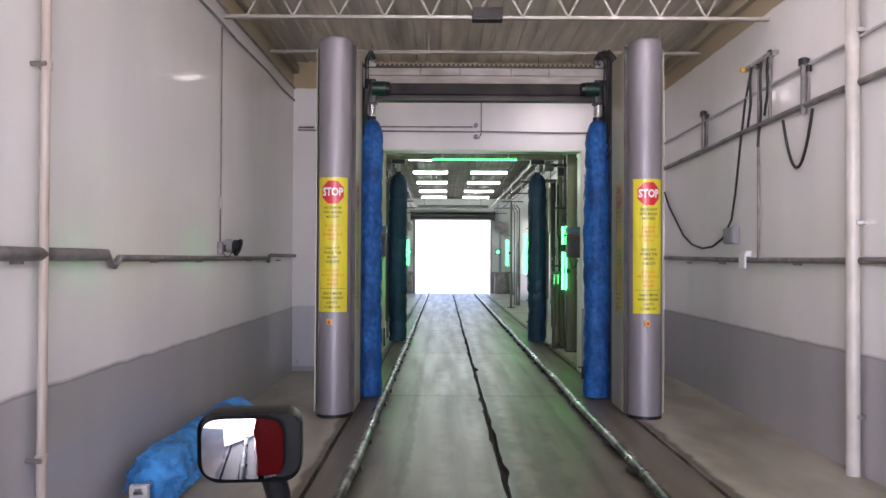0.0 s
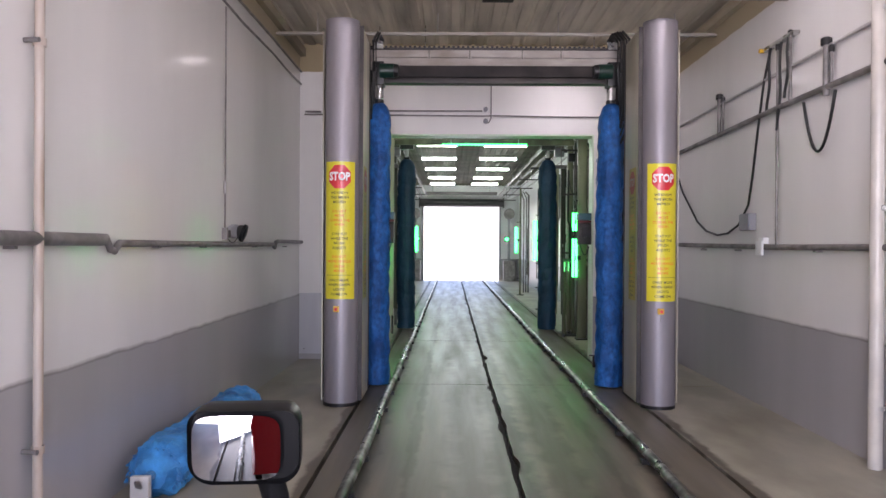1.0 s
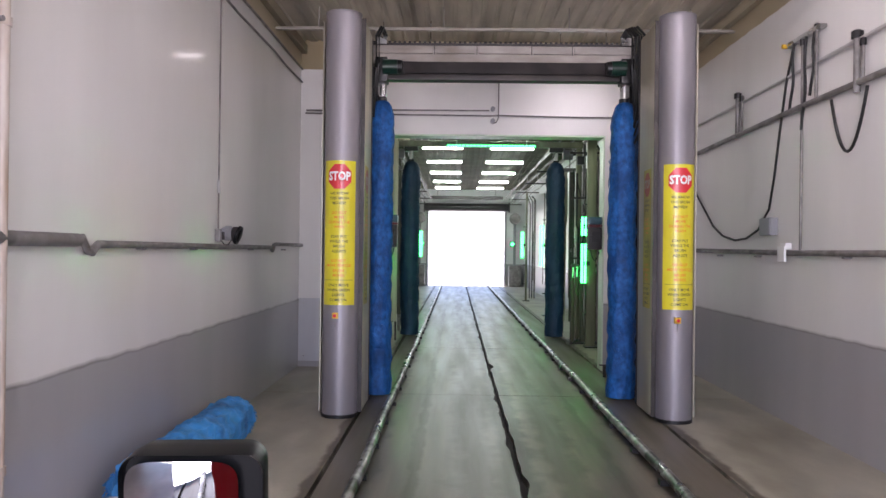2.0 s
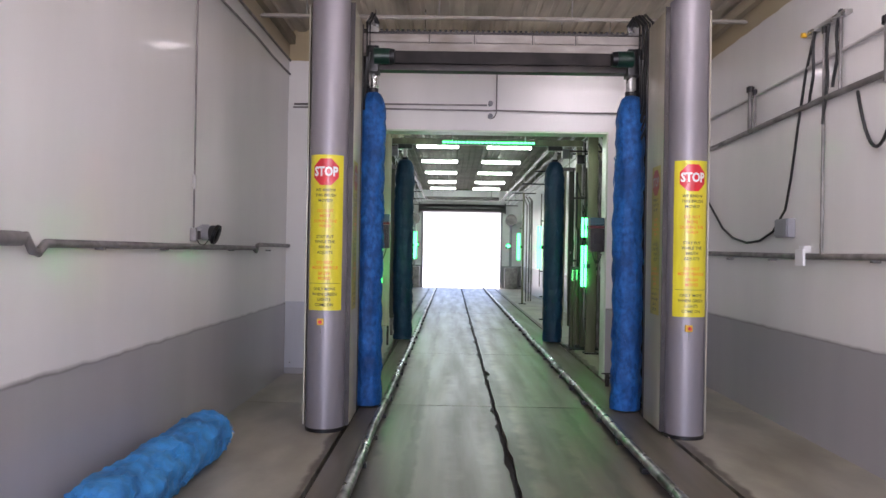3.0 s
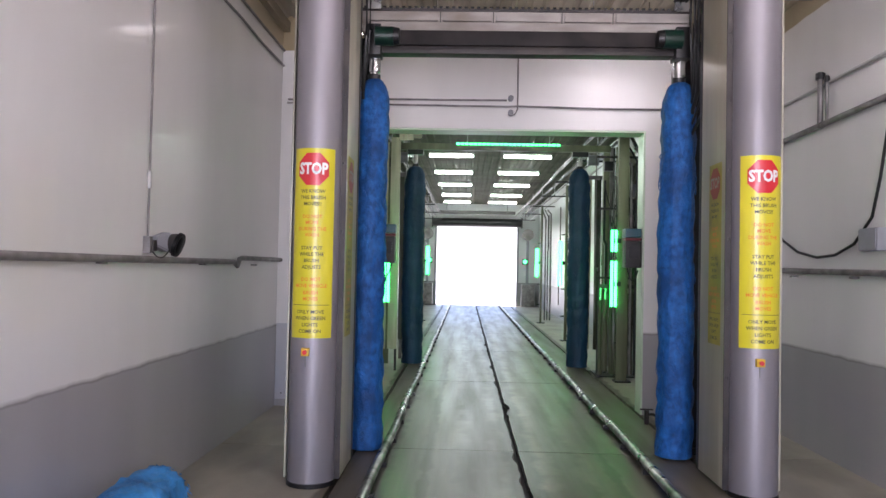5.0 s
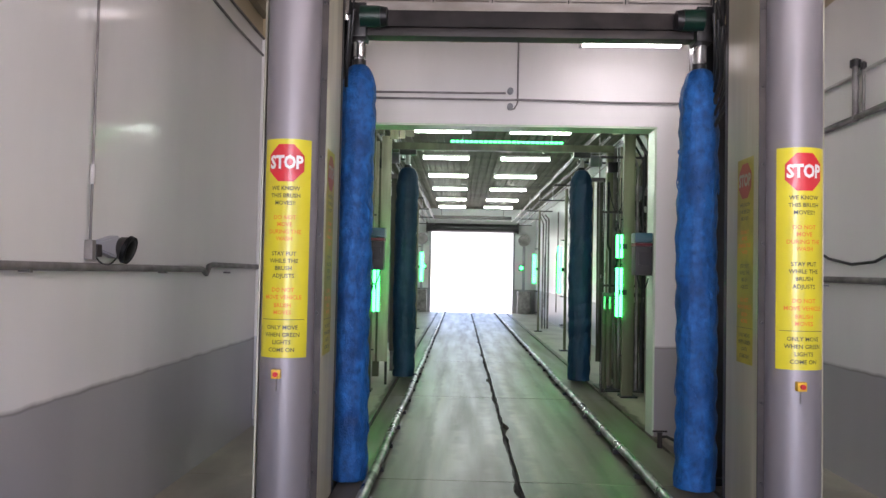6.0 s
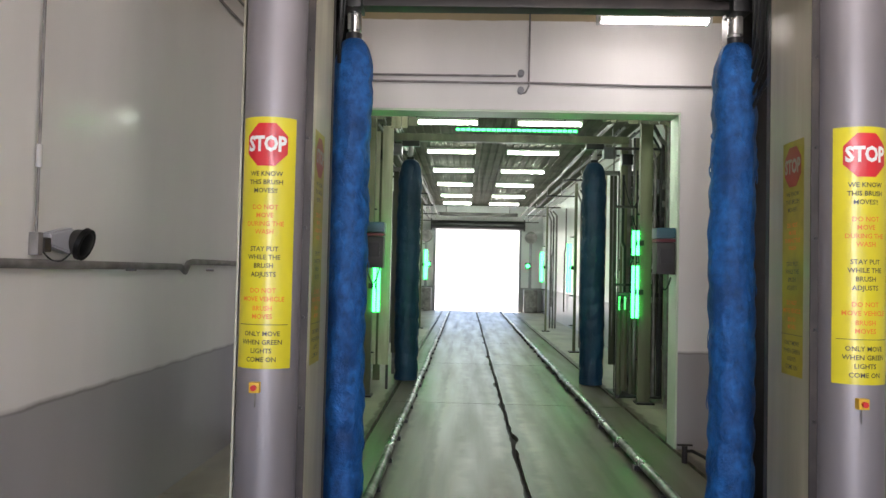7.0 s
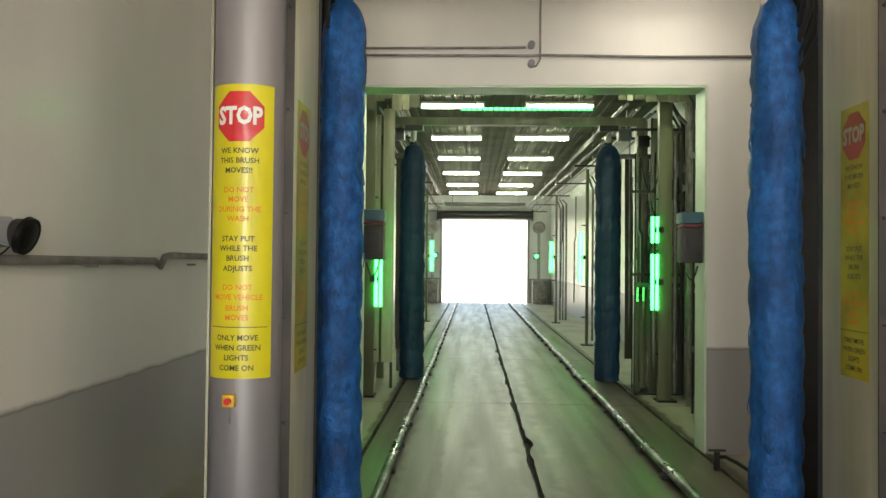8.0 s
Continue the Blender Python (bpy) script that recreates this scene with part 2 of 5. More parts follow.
M_WHITE = mat("white vinyl", (0.8, 0.8, 0.8), rough=0.35, var=0.04)
M_INK = mat("black print", (0.05, 0.048, 0.03), rough=0.4, var=0.1)
M_ORANGE = mat("orange print", (0.75, 0.2, 0.02), rough=0.4, var=0.1)
M_BUTTON = mat("yellow button box", (0.72, 0.42, 0.03), rough=0.4, var=0.08)
M_CONDUIT = mat("grey dusty conduit", (0.22, 0.205, 0.2), rough=0.45, metal=0.3, var=0.3, scale=9, second=(0.1, 0.09, 0.085), second_scale=5)
M_LIGHT_PIPE = mat("pale painted pipe", (0.44, 0.42, 0.41), rough=0.4, var=0.12, scale=9)
M_RUST = mat("white pipe stained with rust", (0.52, 0.47, 0.42), rough=0.42, var=0.14, scale=7, second=(0.27, 0.16, 0.09), second_scale=7.0, second_at=0.52, stretch=(1, 1, 0.1))
M_OLIVE = mat("wet olive rubber", (0.085, 0.088, 0.055), rough=0.35, var=0.4, scale=6, stretch=(1, 1, 0.15), second=(0.025, 0.025, 0.017), second_scale=3)
M_WET_BEIGE = mat("wet beige sheeting", (0.50, 0.48, 0.36), rough=0.35, var=0.35, scale=6, stretch=(1, 1, 0.12), second=(0.19, 0.18, 0.115), second_scale=3.5, second_at=0.56, rough_var=0.12)
M_OLIVE_PAINT = mat("streaked olive paint", (0.145, 0.155, 0.092), rough=0.45, var=0.35, scale=6, stretch=(1, 1, 0.12), second=(0.085, 0.085, 0.05), second_scale=3.5, second_at=0.54, rough_var=0.1)
M_PALE_PIPE = mat("white enamelled pipe", (0.54, 0.50, 0.45), rough=0.36, var=0.1, scale=6, second=(0.45, 0.42, 0.38), second_scale=4, second_at=0.62, coat=0.3)
M_MUD = mat("mud-caked rubber", (0.085, 0.075, 0.048), rough=0.55, var=0.4, scale=7, stretch=(1, 1, 0.15), second=(0.03, 0.028, 0.02), second_scale=4, second_at=0.52)
M_HOSE = mat("black rubber hose", (0.014, 0.014, 0.014), rough=0.4, var=0.2, scale=8)
M_GREY_BOX = mat("grey plastic housing", (0.25, 0.25, 0.27), rough=0.4, var=0.1, scale=6)
M_KICK = mat("pale lavender sheet", (0.56, 0.56, 0.60), rough=0.4, var=0.1, scale=4, stretch=(1, 1, 0.2), second=(0.40, 0.39, 0.40), second_scale=2.0)
M_HORN = mat("pale grey plastic", (0.34, 0.34, 0.37), rough=0.45, var=0.1, scale=6)
M_BOX_DARK = mat("dark grey box plastic", (0.024, 0.022, 0.021), rough=0.5, var=0.2, scale=8)
M_DULL_RED = mat("dull dark red stripe", (0.13, 0.018, 0.024), rough=0.5, var=0.2, scale=8)
M_CAR_RED = mat("red car paint", (0.36, 0.008, 0.018), rough=0.25, var=0.05, coat=1.0)
M_BLACK_GLOSS = mat("black glossy plastic", (0.006, 0.006, 0.0065), rough=0.38, var=0.1, spec=0.12)
M_TEAL_BOX = mat("teal enamel box", (0.012, 0.085, 0.11), rough=0.35, var=0.12)
M_MIRROR = mat("mirror glass", (0.5, 0.505, 0.51), rough=0.02, metal=1.0, var=0.0)
# Green light spilled from the signal tubes is put into this lining's colour.
M_PORTAL_TRIM = mat("reveal tinted by green light", (0.62, 0.74, 0.58), rough=0.35, var=0.1, scale=3)
M_LAMP = glow("lit fluorescent tube", (1.0, 0.985, 0.96), LAMP_WHITE)
# Weaker copies of the lamp, tuned to tame hot spots and wall reflections.
M_LAMP_DIM = glow("lit tube of lower strength", (1.0, 0.98, 0.95), LAMP_WHITE * 0.55)
M_LAMP_LOW = glow("lit tube of least strength", (1.0, 0.96, 0.9), LAMP_WHITE * 0.24)
M_LAMP_TUNNEL = glow("lit cool green-white tube", (0.84, 1.0, 0.84), LAMP_WHITE * 1.4)
M_LED = glow("lit green signal", (0.0, 1.0, 0.13), LAMP_GREEN)


# ---- mesh helpers ----
def box(bm, x0, x1, y0, y1, z0, z1, bevel=0.0):
    r = bmesh.ops.create_cube(bm, size=1.0)
    bmesh.ops.scale(bm, vec=(abs(x1 - x0), abs(y1 - y0), abs(z1 - z0)), verts=r["verts"])
    bmesh.ops.translate(bm, vec=((x0 + x1) / 2, (y0 + y1) / 2, (z0 + z1) / 2), verts=r["verts"])
    if bevel:
        edges = list({e for v in r["verts"] for e in v.link_edges})
        bmesh.ops.bevel(bm, geom=edges, offset=bevel, segments=2, affect="EDGES", profile=0.7)
    return bm


def cyl(bm, a, b, r, r2=None, seg=16):
    a, b = Vector(a), Vector(b)
    d = b - a
    m = Matrix.Translation((a + b) / 2) @ d.to_track_quat("Z", "Y").to_matrix().to_4x4()
    bmesh.ops.create_cone(bm, cap_ends=True, segments=seg, radius1=r, radius2=r if r2 is None else r2, depth=d.length, matrix=m)
    return bm


def tube(bm, pts, r, seg=10):
    """A round pipe along a chain of points."""
    pts = [Vector(p) for p in pts]
    rings, up = [], Vector((0.13, 0.21, 1)).normalized()
    for i, p in enumerate(pts):
        d = (pts[min(i + 1, len(pts) - 1)] - pts[max(i - 1, 0)]).normalized()
        u = d.cross(up)
        u = (u if u.length > 0.05 else d.cross(Vector((1, 0, 0)))).normalized()
        w = d.cross(u)
        rings.append([bm.verts.new(p + (u * math.cos(k * math.tau / seg) + w * math.sin(k * math.tau / seg)) * r) for k in range(seg)])
    for ra, rb in zip(rings, rings[1:]):
        for k in range(seg):
            bm.faces.new((ra[k], ra[(k + 1) % seg], rb[(k + 1) % seg], rb[k]))
    bm.faces.new(rings[0][::-1])
    bm.faces.new(rings[-1])
    return bm


def sag(a, b, drop, n=14):
    a, b = Vector(a), Vector(b)
    return [a.lerp(b, i / n) - Vector((0, 0, drop * 4 * (i / n) * (1 - i / n))) for i in range(n + 1)]


def finish(bm, name, material, smooth):
    bmesh.ops.recalc_face_normals(bm, faces=bm.faces)
    me = bpy.data.meshes.new(name)
    bm.to_mesh(me)
    bm.free()
    me.materials.append(material)
    if smooth:
        me.shade_smooth()
        me.set_sharp_from_angle(angle=radians(38))
    return me


def part(name, bm, material, parent=None, label="", smooth=True):
    ob = new(name, finish(bm, name, material, smooth))
    if parent:
        ob.parent = parent
        ob.matrix_parent_inverse = parent.matrix_basis.inverted()
    if label:
        ob["label"] = label
    return ob


def thing(name, label, category, at=(0, 0, 0), group=""):
    ob = new(name)
    ob.empty_display_size = 0.1
    ob.location = at
    return tagged(ob, label, category, group)


def structure(name, bm, material, label, smooth=False):
    return tagged(new(name, finish(bm, name, material, smooth)), label, name.split("_")[0], kind="structure")


B = bmesh.new


# ---- setting: ground, floor, walls, ceiling ----
bm = B()
n = 24
for i in range(n):
    for j in range(n):
        x0, y0 = -300 + 600 * i / n, -300 + 600 * j / n
        vs = [bm.verts.new((x0 + dx * 25, y0 + dy * 25, -0.13)) for dx, dy in ((0, 0), (1, 0), (1, 1), (0, 1))]
        bm.faces.new(vs)
bmesh.ops.remove_doubles(bm, verts=bm.verts, dist=0.01)
structure("ground", bm, M_GROUND, "pale sunlit concrete yard outside the wash bay")

floor = tagged(new("floor"), "wet stained concrete wash bay floor", "floor", kind="structure")
part("bed", box(B(), WALL_L - 0.2, WALL_R + 0.2, Y_ENTRY - 0.3, Y_EXIT + 0.3, -0.14, -0.045), M_GROOVE, floor, "dark wet bed below the floor slots")
SLOTS = [(-1.275, 0.016), (-0.02, 0.019), (1.315, 0.016)]


def chipped(x0, x1, ya, yb, side):
    """A lane slab whose edge along the middle slot is broken away here and there."""
    bm = B()
    n = int((yb - ya) / 0.07)
    top, low = [], []
    for i in range(n + 1):
        y = ya + (yb - ya) * i / n
        bite = 0.012 * noise.noise(Vector((side * 7.3, y * 6.0, 0.4))) - max(0.0, noise.noise(Vector((side * 3.1, y * 1.9, 8.0))) - 0.12) * 0.08
        xe = (x1 if side > 0 else x0) + side * bite
        top.append(bm.verts.new((xe, y, 0.0)))
        low.append(bm.verts.new((xe, y, -0.05)))
    xf = x0 if side > 0 else x1
    ft = [bm.verts.new((xf, y, 0.0)) for y in (ya, yb)]
    fl = [bm.verts.new((xf, y, -0.05)) for y in (ya, yb)]
    bm.faces.new([ft[0], *top, ft[1]])
    bm.faces.new([fl[0], *low, fl[1]][::-1])
    for a in range(n):
        bm.faces.new((top[a], low[a], low[a + 1], top[a + 1]))
    bm.faces.new((ft[0], fl[0], low[0], top[0]))
    bm.faces.new((ft[1], top[-1], low[-1], fl[1]))
    bm.faces.new((ft[0], ft[1], fl[1], fl[0]))
    bmesh.ops.recalc_face_normals(bm, faces=bm.faces)
    return bm


edges = [WALL_L] + [v for c, w in SLOTS for v in (c - w, c + w)] + [WALL_R]
ys = [Y_ENTRY - 0.3, -6.2, -2.6, 1.0, 4.6, 8.2, 11.8, 15.4, 19.0, 22.2, Y_EXIT + 0.3]
for k in range(0, len(edges), 2):
    for ya, yb in zip(ys, ys[1:]):
        chip = {2: 1, 4: -1}.get(k, 0)
        part("slab", chipped(edges[k], edges[k + 1], ya + 0.004, yb - 0.004, chip) if chip else box(B(), edges[k], edges[k + 1], ya + 0.004, yb - 0.004, -0.05, 0.0, bevel=0.003),
             {2: M_LANE_PALE, 4: M_LANE}.get(k, M_FLOOR), floor, smooth=False)

T, PT = 0.2, 0.25
for name, x0, x1 in (("wall_west", WALL_L - T, WALL_L), ("wall_east", WALL_R, WALL_R + T)):
    structure(name, box(B(), x0, x1, Y_ENTRY, Y_PORTAL + PT, -0.13, DECK + 0.1), M_WALL, "glossy off-white wall panels above a grey painted band")
    structure(name + "_tunnel", box(B(), x0, x1, Y_PORTAL + PT + 0.004, Y_EXIT, -0.13, DECK + 0.1), M_WALL_FAR, "pale tunnel wall with a grey lower band")


def holed(y0, y1, x0, x1, hole_x0, hole_x1, hole_z, top):
    """A cross wall in one piece, with a doorway from the floor up."""
    bm = B()
    line = [(x0, -0.13), (hole_x0, -0.13), (hole_x0, hole_z), (hole_x1, hole_z), (hole_x1, -0.13), (x1, -0.13), (x1, top), (x0, top)]
    front, back = [[bm.verts.new((x, y, z)) for x, z in line] for y in (y0, y1)]
    bm.faces.new(front)
    bm.faces.new(back[::-1])
    for k in range(len(line)):
        bm.faces.new((front[k], front[(k + 1) % 8], back[(k + 1) % 8], back[k]))
    return bm


OPEN_L, OPEN_R, OPEN_Z = -1.36, 1.345, 2.842
structure("wall_portal", holed(Y_PORTAL, Y_PORTAL + PT, WALL_L, WALL_R, OPEN_L, OPEN_R, OPEN_Z, DECK + 0.1), M_WALL_PORTAL, "off-white cross wall with a wide drive-through opening")
trim = structure("trim", box(B(), OPEN_L, OPEN_R, Y_PORTAL + 0.004, Y_PORTAL + PT + 0.003, OPEN_Z - 0.02, OPEN_Z - 0.002), M_PORTAL_TRIM, "reveal lining the drive-through opening, tinted green for spilled light")
for x0, x1 in ((OPEN_L + 0.002, OPEN_L + 0.018), (OPEN_R - 0.018, OPEN_R - 0.002)):
    part("jamb_lining", box(B(), x0, x1, Y_PORTAL + 0.004, Y_PORTAL + PT + 0.003, 0.002, OPEN_Z - 0.022), M_PORTAL_TRIM, trim)
structure("wall_exit", holed(Y_EXIT, Y_EXIT + 0.25, WALL_L - T, WALL_R + T, -1.58, 1.53, 3.05, DECK + 0.3), M_WALL_FAR, "pale end wall round the open exit doorway")
structure("wall_entry", holed(Y_ENTRY - 0.25, Y_ENTRY, WALL_L - T, WALL_R + T, -2.2, 2.25, 3.7, DECK + 0.3), M_WALL, "off-white end wall round the open entry doorway")


def deck(y0, y1, name, material, label):
    bm = B()
    xs, x, k = [], WALL_L - T, 0
    while x < WALL_R + T:
        xs += [(x, 0.0), (x + 0.09, 0.0), (x + 0.105, 0.018), (x + 0.135, 0.018)]
        x += 0.15
    low = [[bm.verts.new((px, y, DECK + pz)) for px, pz in xs] for y in (y0, y1)]
    high = [[bm.verts.new((px, y, DECK + 0.12)) for px in (xs[0][0], xs[-1][0])] for y in (y0, y1)]
    for a in range(len(xs) - 1):
        bm.faces.new((low[0][a], low[0][a + 1], low[1][a + 1], low[1][a]))
    bm.faces.new((high[0][0], high[0][1], high[1][1], high[1][0]))
    for e in (0, 1):
        bm.faces.new([*low[e], high[e][1], high[e][0]])
    bm.faces.new((low[0][0], low[1][0], high[1][0], high[0][0]))
    bm.faces.new((low[0][-1], low[1][-1], high[1][1], high[0][1]))
    return structure(name, bm, material, label)


deck(Y_ENTRY, Y_PORTAL, "ceiling", M_DECK, "grimy ribbed metal roof deck")
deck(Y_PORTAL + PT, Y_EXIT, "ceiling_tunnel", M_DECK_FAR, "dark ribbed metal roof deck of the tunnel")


# ---- roof joists ----
def joist(y):
    j = thing("roof_joist", "white open-web steel roof joist under the deck", "joist", (0, y, 3.54), "roof joists")
    part("bottom_chord", box(B(), WALL_L + 0.004, WALL_R - 0.004, y - 0.03, y + 0.03, 3.528, 3.553), M_JOIST, j)
    part("top_chord", box(B(), WALL_L + 0.004, WALL_R - 0.004, y - 0.03, y + 0.03, 3.915, 3.945), M_JOIST, j)
    x, k = WALL_L + 0.2, 0
    while x < WALL_R - 0.35:
        z0, z1 = (3.548, 3.92) if k % 2 == 0 else (3.92, 3.548)
        part("web_bar", cyl(B(), (x, y, z0), (x + 0.2, y, z1), 0.011, seg=8), M_JOIST, j)
        x += 0.2
        k += 1


for y in (-6.2, -3.3, -0.42):
    joist(y)
cb = thing("ceiling_box", "small dark box clamped to the joist chord", "box", (-0.06, -0.50, 3.54))
part("body", box(B(), -0.19, 0.07, -0.56, -0.452, 3.485, 3.592, bevel=0.008), M_BEAM, cb)
part("front_plate", box(B(), -0.17, 0.05, -0.568, -0.561, 3.50, 3.577), M_BEAM, cb)
bar = thing("cross_bar", "pale steel angle running wall to wall under the deck", "bar", (0, 1.32, 3.72))
part("flange", box(B(), WALL_L + 0.003, WALL_R - 0.003, 1.30, 1.36, 3.708, 3.720), M_JOIST, bar)
part("web", box(B(), WALL_L + 0.003, WALL_R - 0.003, 1.35, 1.362, 3.722, 3.748), M_JOIST, bar)
for x in (-1.9, -0.6, 0.7, 1.95):
    part("hanger", cyl(B(), (x, 1.34, 3.722), (x, 1.34, DECK + 0.01), 0.008, seg=8), M_JOIST, bar)


# ---- strip lights ----
def strip_light(x0, x1, y, z, drop_to, deep=0.05, lit=None):
    """A long lamp: white tray, half-round glowing diffuser with end caps, two hangers."""
    s = thing("strip_light", "lit white fluorescent strip light under the roof", "lamp", ((x0 + x1) / 2, y, z), "ceiling strip lights")
    housing = part("housing", box(B(), x0, x1, y - 0.06, y + 0.06, z + 0.025, z + 0.07, bevel=0.01), M_WHITE, s)
    bm = B()
    rings = [[bm.verts.new((x, y + 0.05 * math.cos(math.pi * k / 10), z + 0.024 - deep * math.sin(math.pi * k / 10))) for k in range(11)] for x in (x0 + 0.03, x1 - 0.03)]
    for k in range(10):
        bm.faces.new((rings[0][k], rings[0][k + 1], rings[1][k + 1], rings[1][k]))
    for r in rings:
        bm.faces.new(r)
    bm.faces.new((rings[0][0], rings[0][10], rings[1][10], rings[1][0]))
    part("diffuser", bm, lit or M_LAMP, s, "glowing white diffuser")
    for xa, xb in ((x0, x0 + 0.028), (x1 - 0.028, x1)):
        part("end_cap", box(B(), xa, xb, y - 0.055, y + 0.055, z + 0.022 - deep, z + 0.024, bevel=0.006), M_WHITE, s)
    for x in (x0 + 0.18, x1 - 0.18):
        part("hanger", cyl(B(), (x, y, z + 0.07), (x, y, drop_to), 0.006, seg=6), M_STEEL, housing)


# Unseen lamps over the bay, added and arranged to balance the wall light.
for y, left_lamp in ((-4.3, M_LAMP_DIM), (-1.4, None)):
    strip_light(-0.72, 0.22, y, 3.84, DECK + 0.01, lit=left_lamp)
    strip_light(0.85, 1.85, y, 3.84, DECK + 0.01)
strip_light(0.53, 1.41, 2.1, 3.42, DECK + 0.01, 0.03, M_LAMP_DIM)
strip_light(-1.45, -0.57, 1.80, 3.53, DECK + 0.01, 0.03, M_LAMP_LOW)
# The pair at y = 3.6 is unseen, added to brighten the tunnel mouth.
for y in (3.6, 8.25, 11.2, 14.0, 16.8, 19.8, 22.4):
    for x0, x1 in ((-1.28, -0.3), (0.32, 1.36)):
        strip_light(x0, x1, y, 3.84, DECK + 0.01, lit=M_LAMP_TUNNEL)


# ---- signs ----
def letters(text, size, bold=0.0):
    """Flat mesh of one line of text, centred on its own middle: vertices and faces."""
    c = bpy.data.curves.new("line", "FONT")
    c.body, c.size, c.align_x, c.align_y = text, size, "CENTER", "CENTER"
    c.resolution_u, c.offset = 2, bold
    o = bpy.data.objects.new("line", c)
    me = o.to_mesh()
    verts = [tuple(v.co[:2]) for v in me.vertices]
    faces = [tuple(p.vertices) for p in me.polygons]
    o.to_mesh_clear()
    bpy.data.objects.remove(o)
    bpy.data.curves.remove(c)
    return verts, faces


SIGN_W, SIGN_TOP, SIGN_BOTTOM = 0.30, 2.176, 0.957
BLACK_LINES = [("WE KNOW", 0.278), ("THIS BRUSH", 0.319), ("MOVES!!", 0.360), ("STAY PUT", 0.643), ("WHILE THE", 0.683), ("BRUSH", 0.724),
               ("ADJUSTS", 0.766), ("ONLY MOVE", 1.052), ("WHEN GREEN", 1.093), ("LIGHTS", 1.134), ("COME ON", 1.176)]
ORANGE_LINES = [("DO NOT", 0.441), ("MOVE", 0.480), ("DURING THE", 0.521), ("WASH", 0.560), ("DO NOT", 0.844), ("MOVE VEHICLE", 0.885),
                ("BRUSH", 0.930), ("MOVES", 0.969)]


def sign(wrap, label, width, yellow, red, white):
    """A tall sticker. wrap(u, v, lift) gives the place on its carrier, u across and v down from its top edge."""
    s = thing("warning_sign", label, "sign", wrap(0, (SIGN_TOP - SIGN_BOTTOM) / 2, 0.0), "brush warning signs")
    high = SIGN_TOP - SIGN_BOTTOM

    def patch(u0, u1, v0, v1, lift, nu, nv):
        bm = B()
        for l0, flip in ((lift, False), (lift - 0.0012, True)):
            g = [[bm.verts.new(wrap(u0 + (u1 - u0) * i / nu, v0 + (v1 - v0) * j / nv, l0)) for i in range(nu + 1)] for j in range(nv + 1)]
            for j in range(nv):
                for i in range(nu):
                    f = (g[j][i], g[j][i + 1], g[j + 1][i + 1], g[j + 1][i])
                    bm.faces.new(f[::-1] if flip else f)
        return bm
    part("sticker", patch(-width / 2, width / 2, 0, high, 0.0025, 16, 4), yellow, s)
    bm = B()
    rim = [(0.113 * math.cos(math.radians(22.5 + 45 * k)), 0.135 + 0.113 * math.sin(math.radians(22.5 + 45 * k))) for k in range(8)]
    fan = 5
    rows = []
    for k in range(8):
        (ua, va), (ub, vb) = rim[k], rim[(k + 1) % 8]
        for i in range(fan):
            rows.append((ua + (ub - ua) * i / fan, va + (vb - va) * i / fan))
    rings = [[bm.verts.new(wrap(u * f, 0.135 + (v - 0.135) * f, 0.0045)) for u, v in rows] for f in (1.0, 0.66, 0.33)]
    mid = bm.verts.new(wrap(0, 0.135, 0.0045))
    m = len(rows)
    for ra, rb in zip(rings, rings[1:]):
        for k in range(m):
            bm.faces.new((ra[k], ra[(k + 1) % m], rb[(k + 1) % m], rb[k]))
    for k in range(m):
        bm.faces.new((rings[-1][k], rings[-1][(k + 1) % m], mid))
    octagon = part("stop_octagon", bm, red, s, "red octagon")

    def line(text, size, v, lift, name, material, squeeze=1.0, bold=0.0005, carrier=None):
        verts, faces = letters(text, size, bold)
        bm = B()
        vs = [bm.verts.new(wrap(x * squeeze, v - y, lift)) for x, y in verts]
        for f in faces:
            try:
                bm.faces.new([vs[i] for i in f])
            except ValueError:
                pass
        part(name, bm, material, carrier or s)
    line("STOP", 0.100, 0.135, 0.0065, "stop_lettering", white, squeeze=0.80, bold=0.0042, carrier=octagon)
    for text, v in BLACK_LINES:
        line(text, 0.032, v, 0.0045, "printed_line", M_INK)
    for text, v in ORANGE_LINES:
        line(text, 0.032, v, 0.0045, "printed_line", M_ORANGE)
    part("rule", patch(-0.13, 0.13, 1.006, 1.009, 0.0045, 12, 1), M_INK, s)
    return s


# ---- the first brush gantry ----
PX, PR = 1.43, 0.152


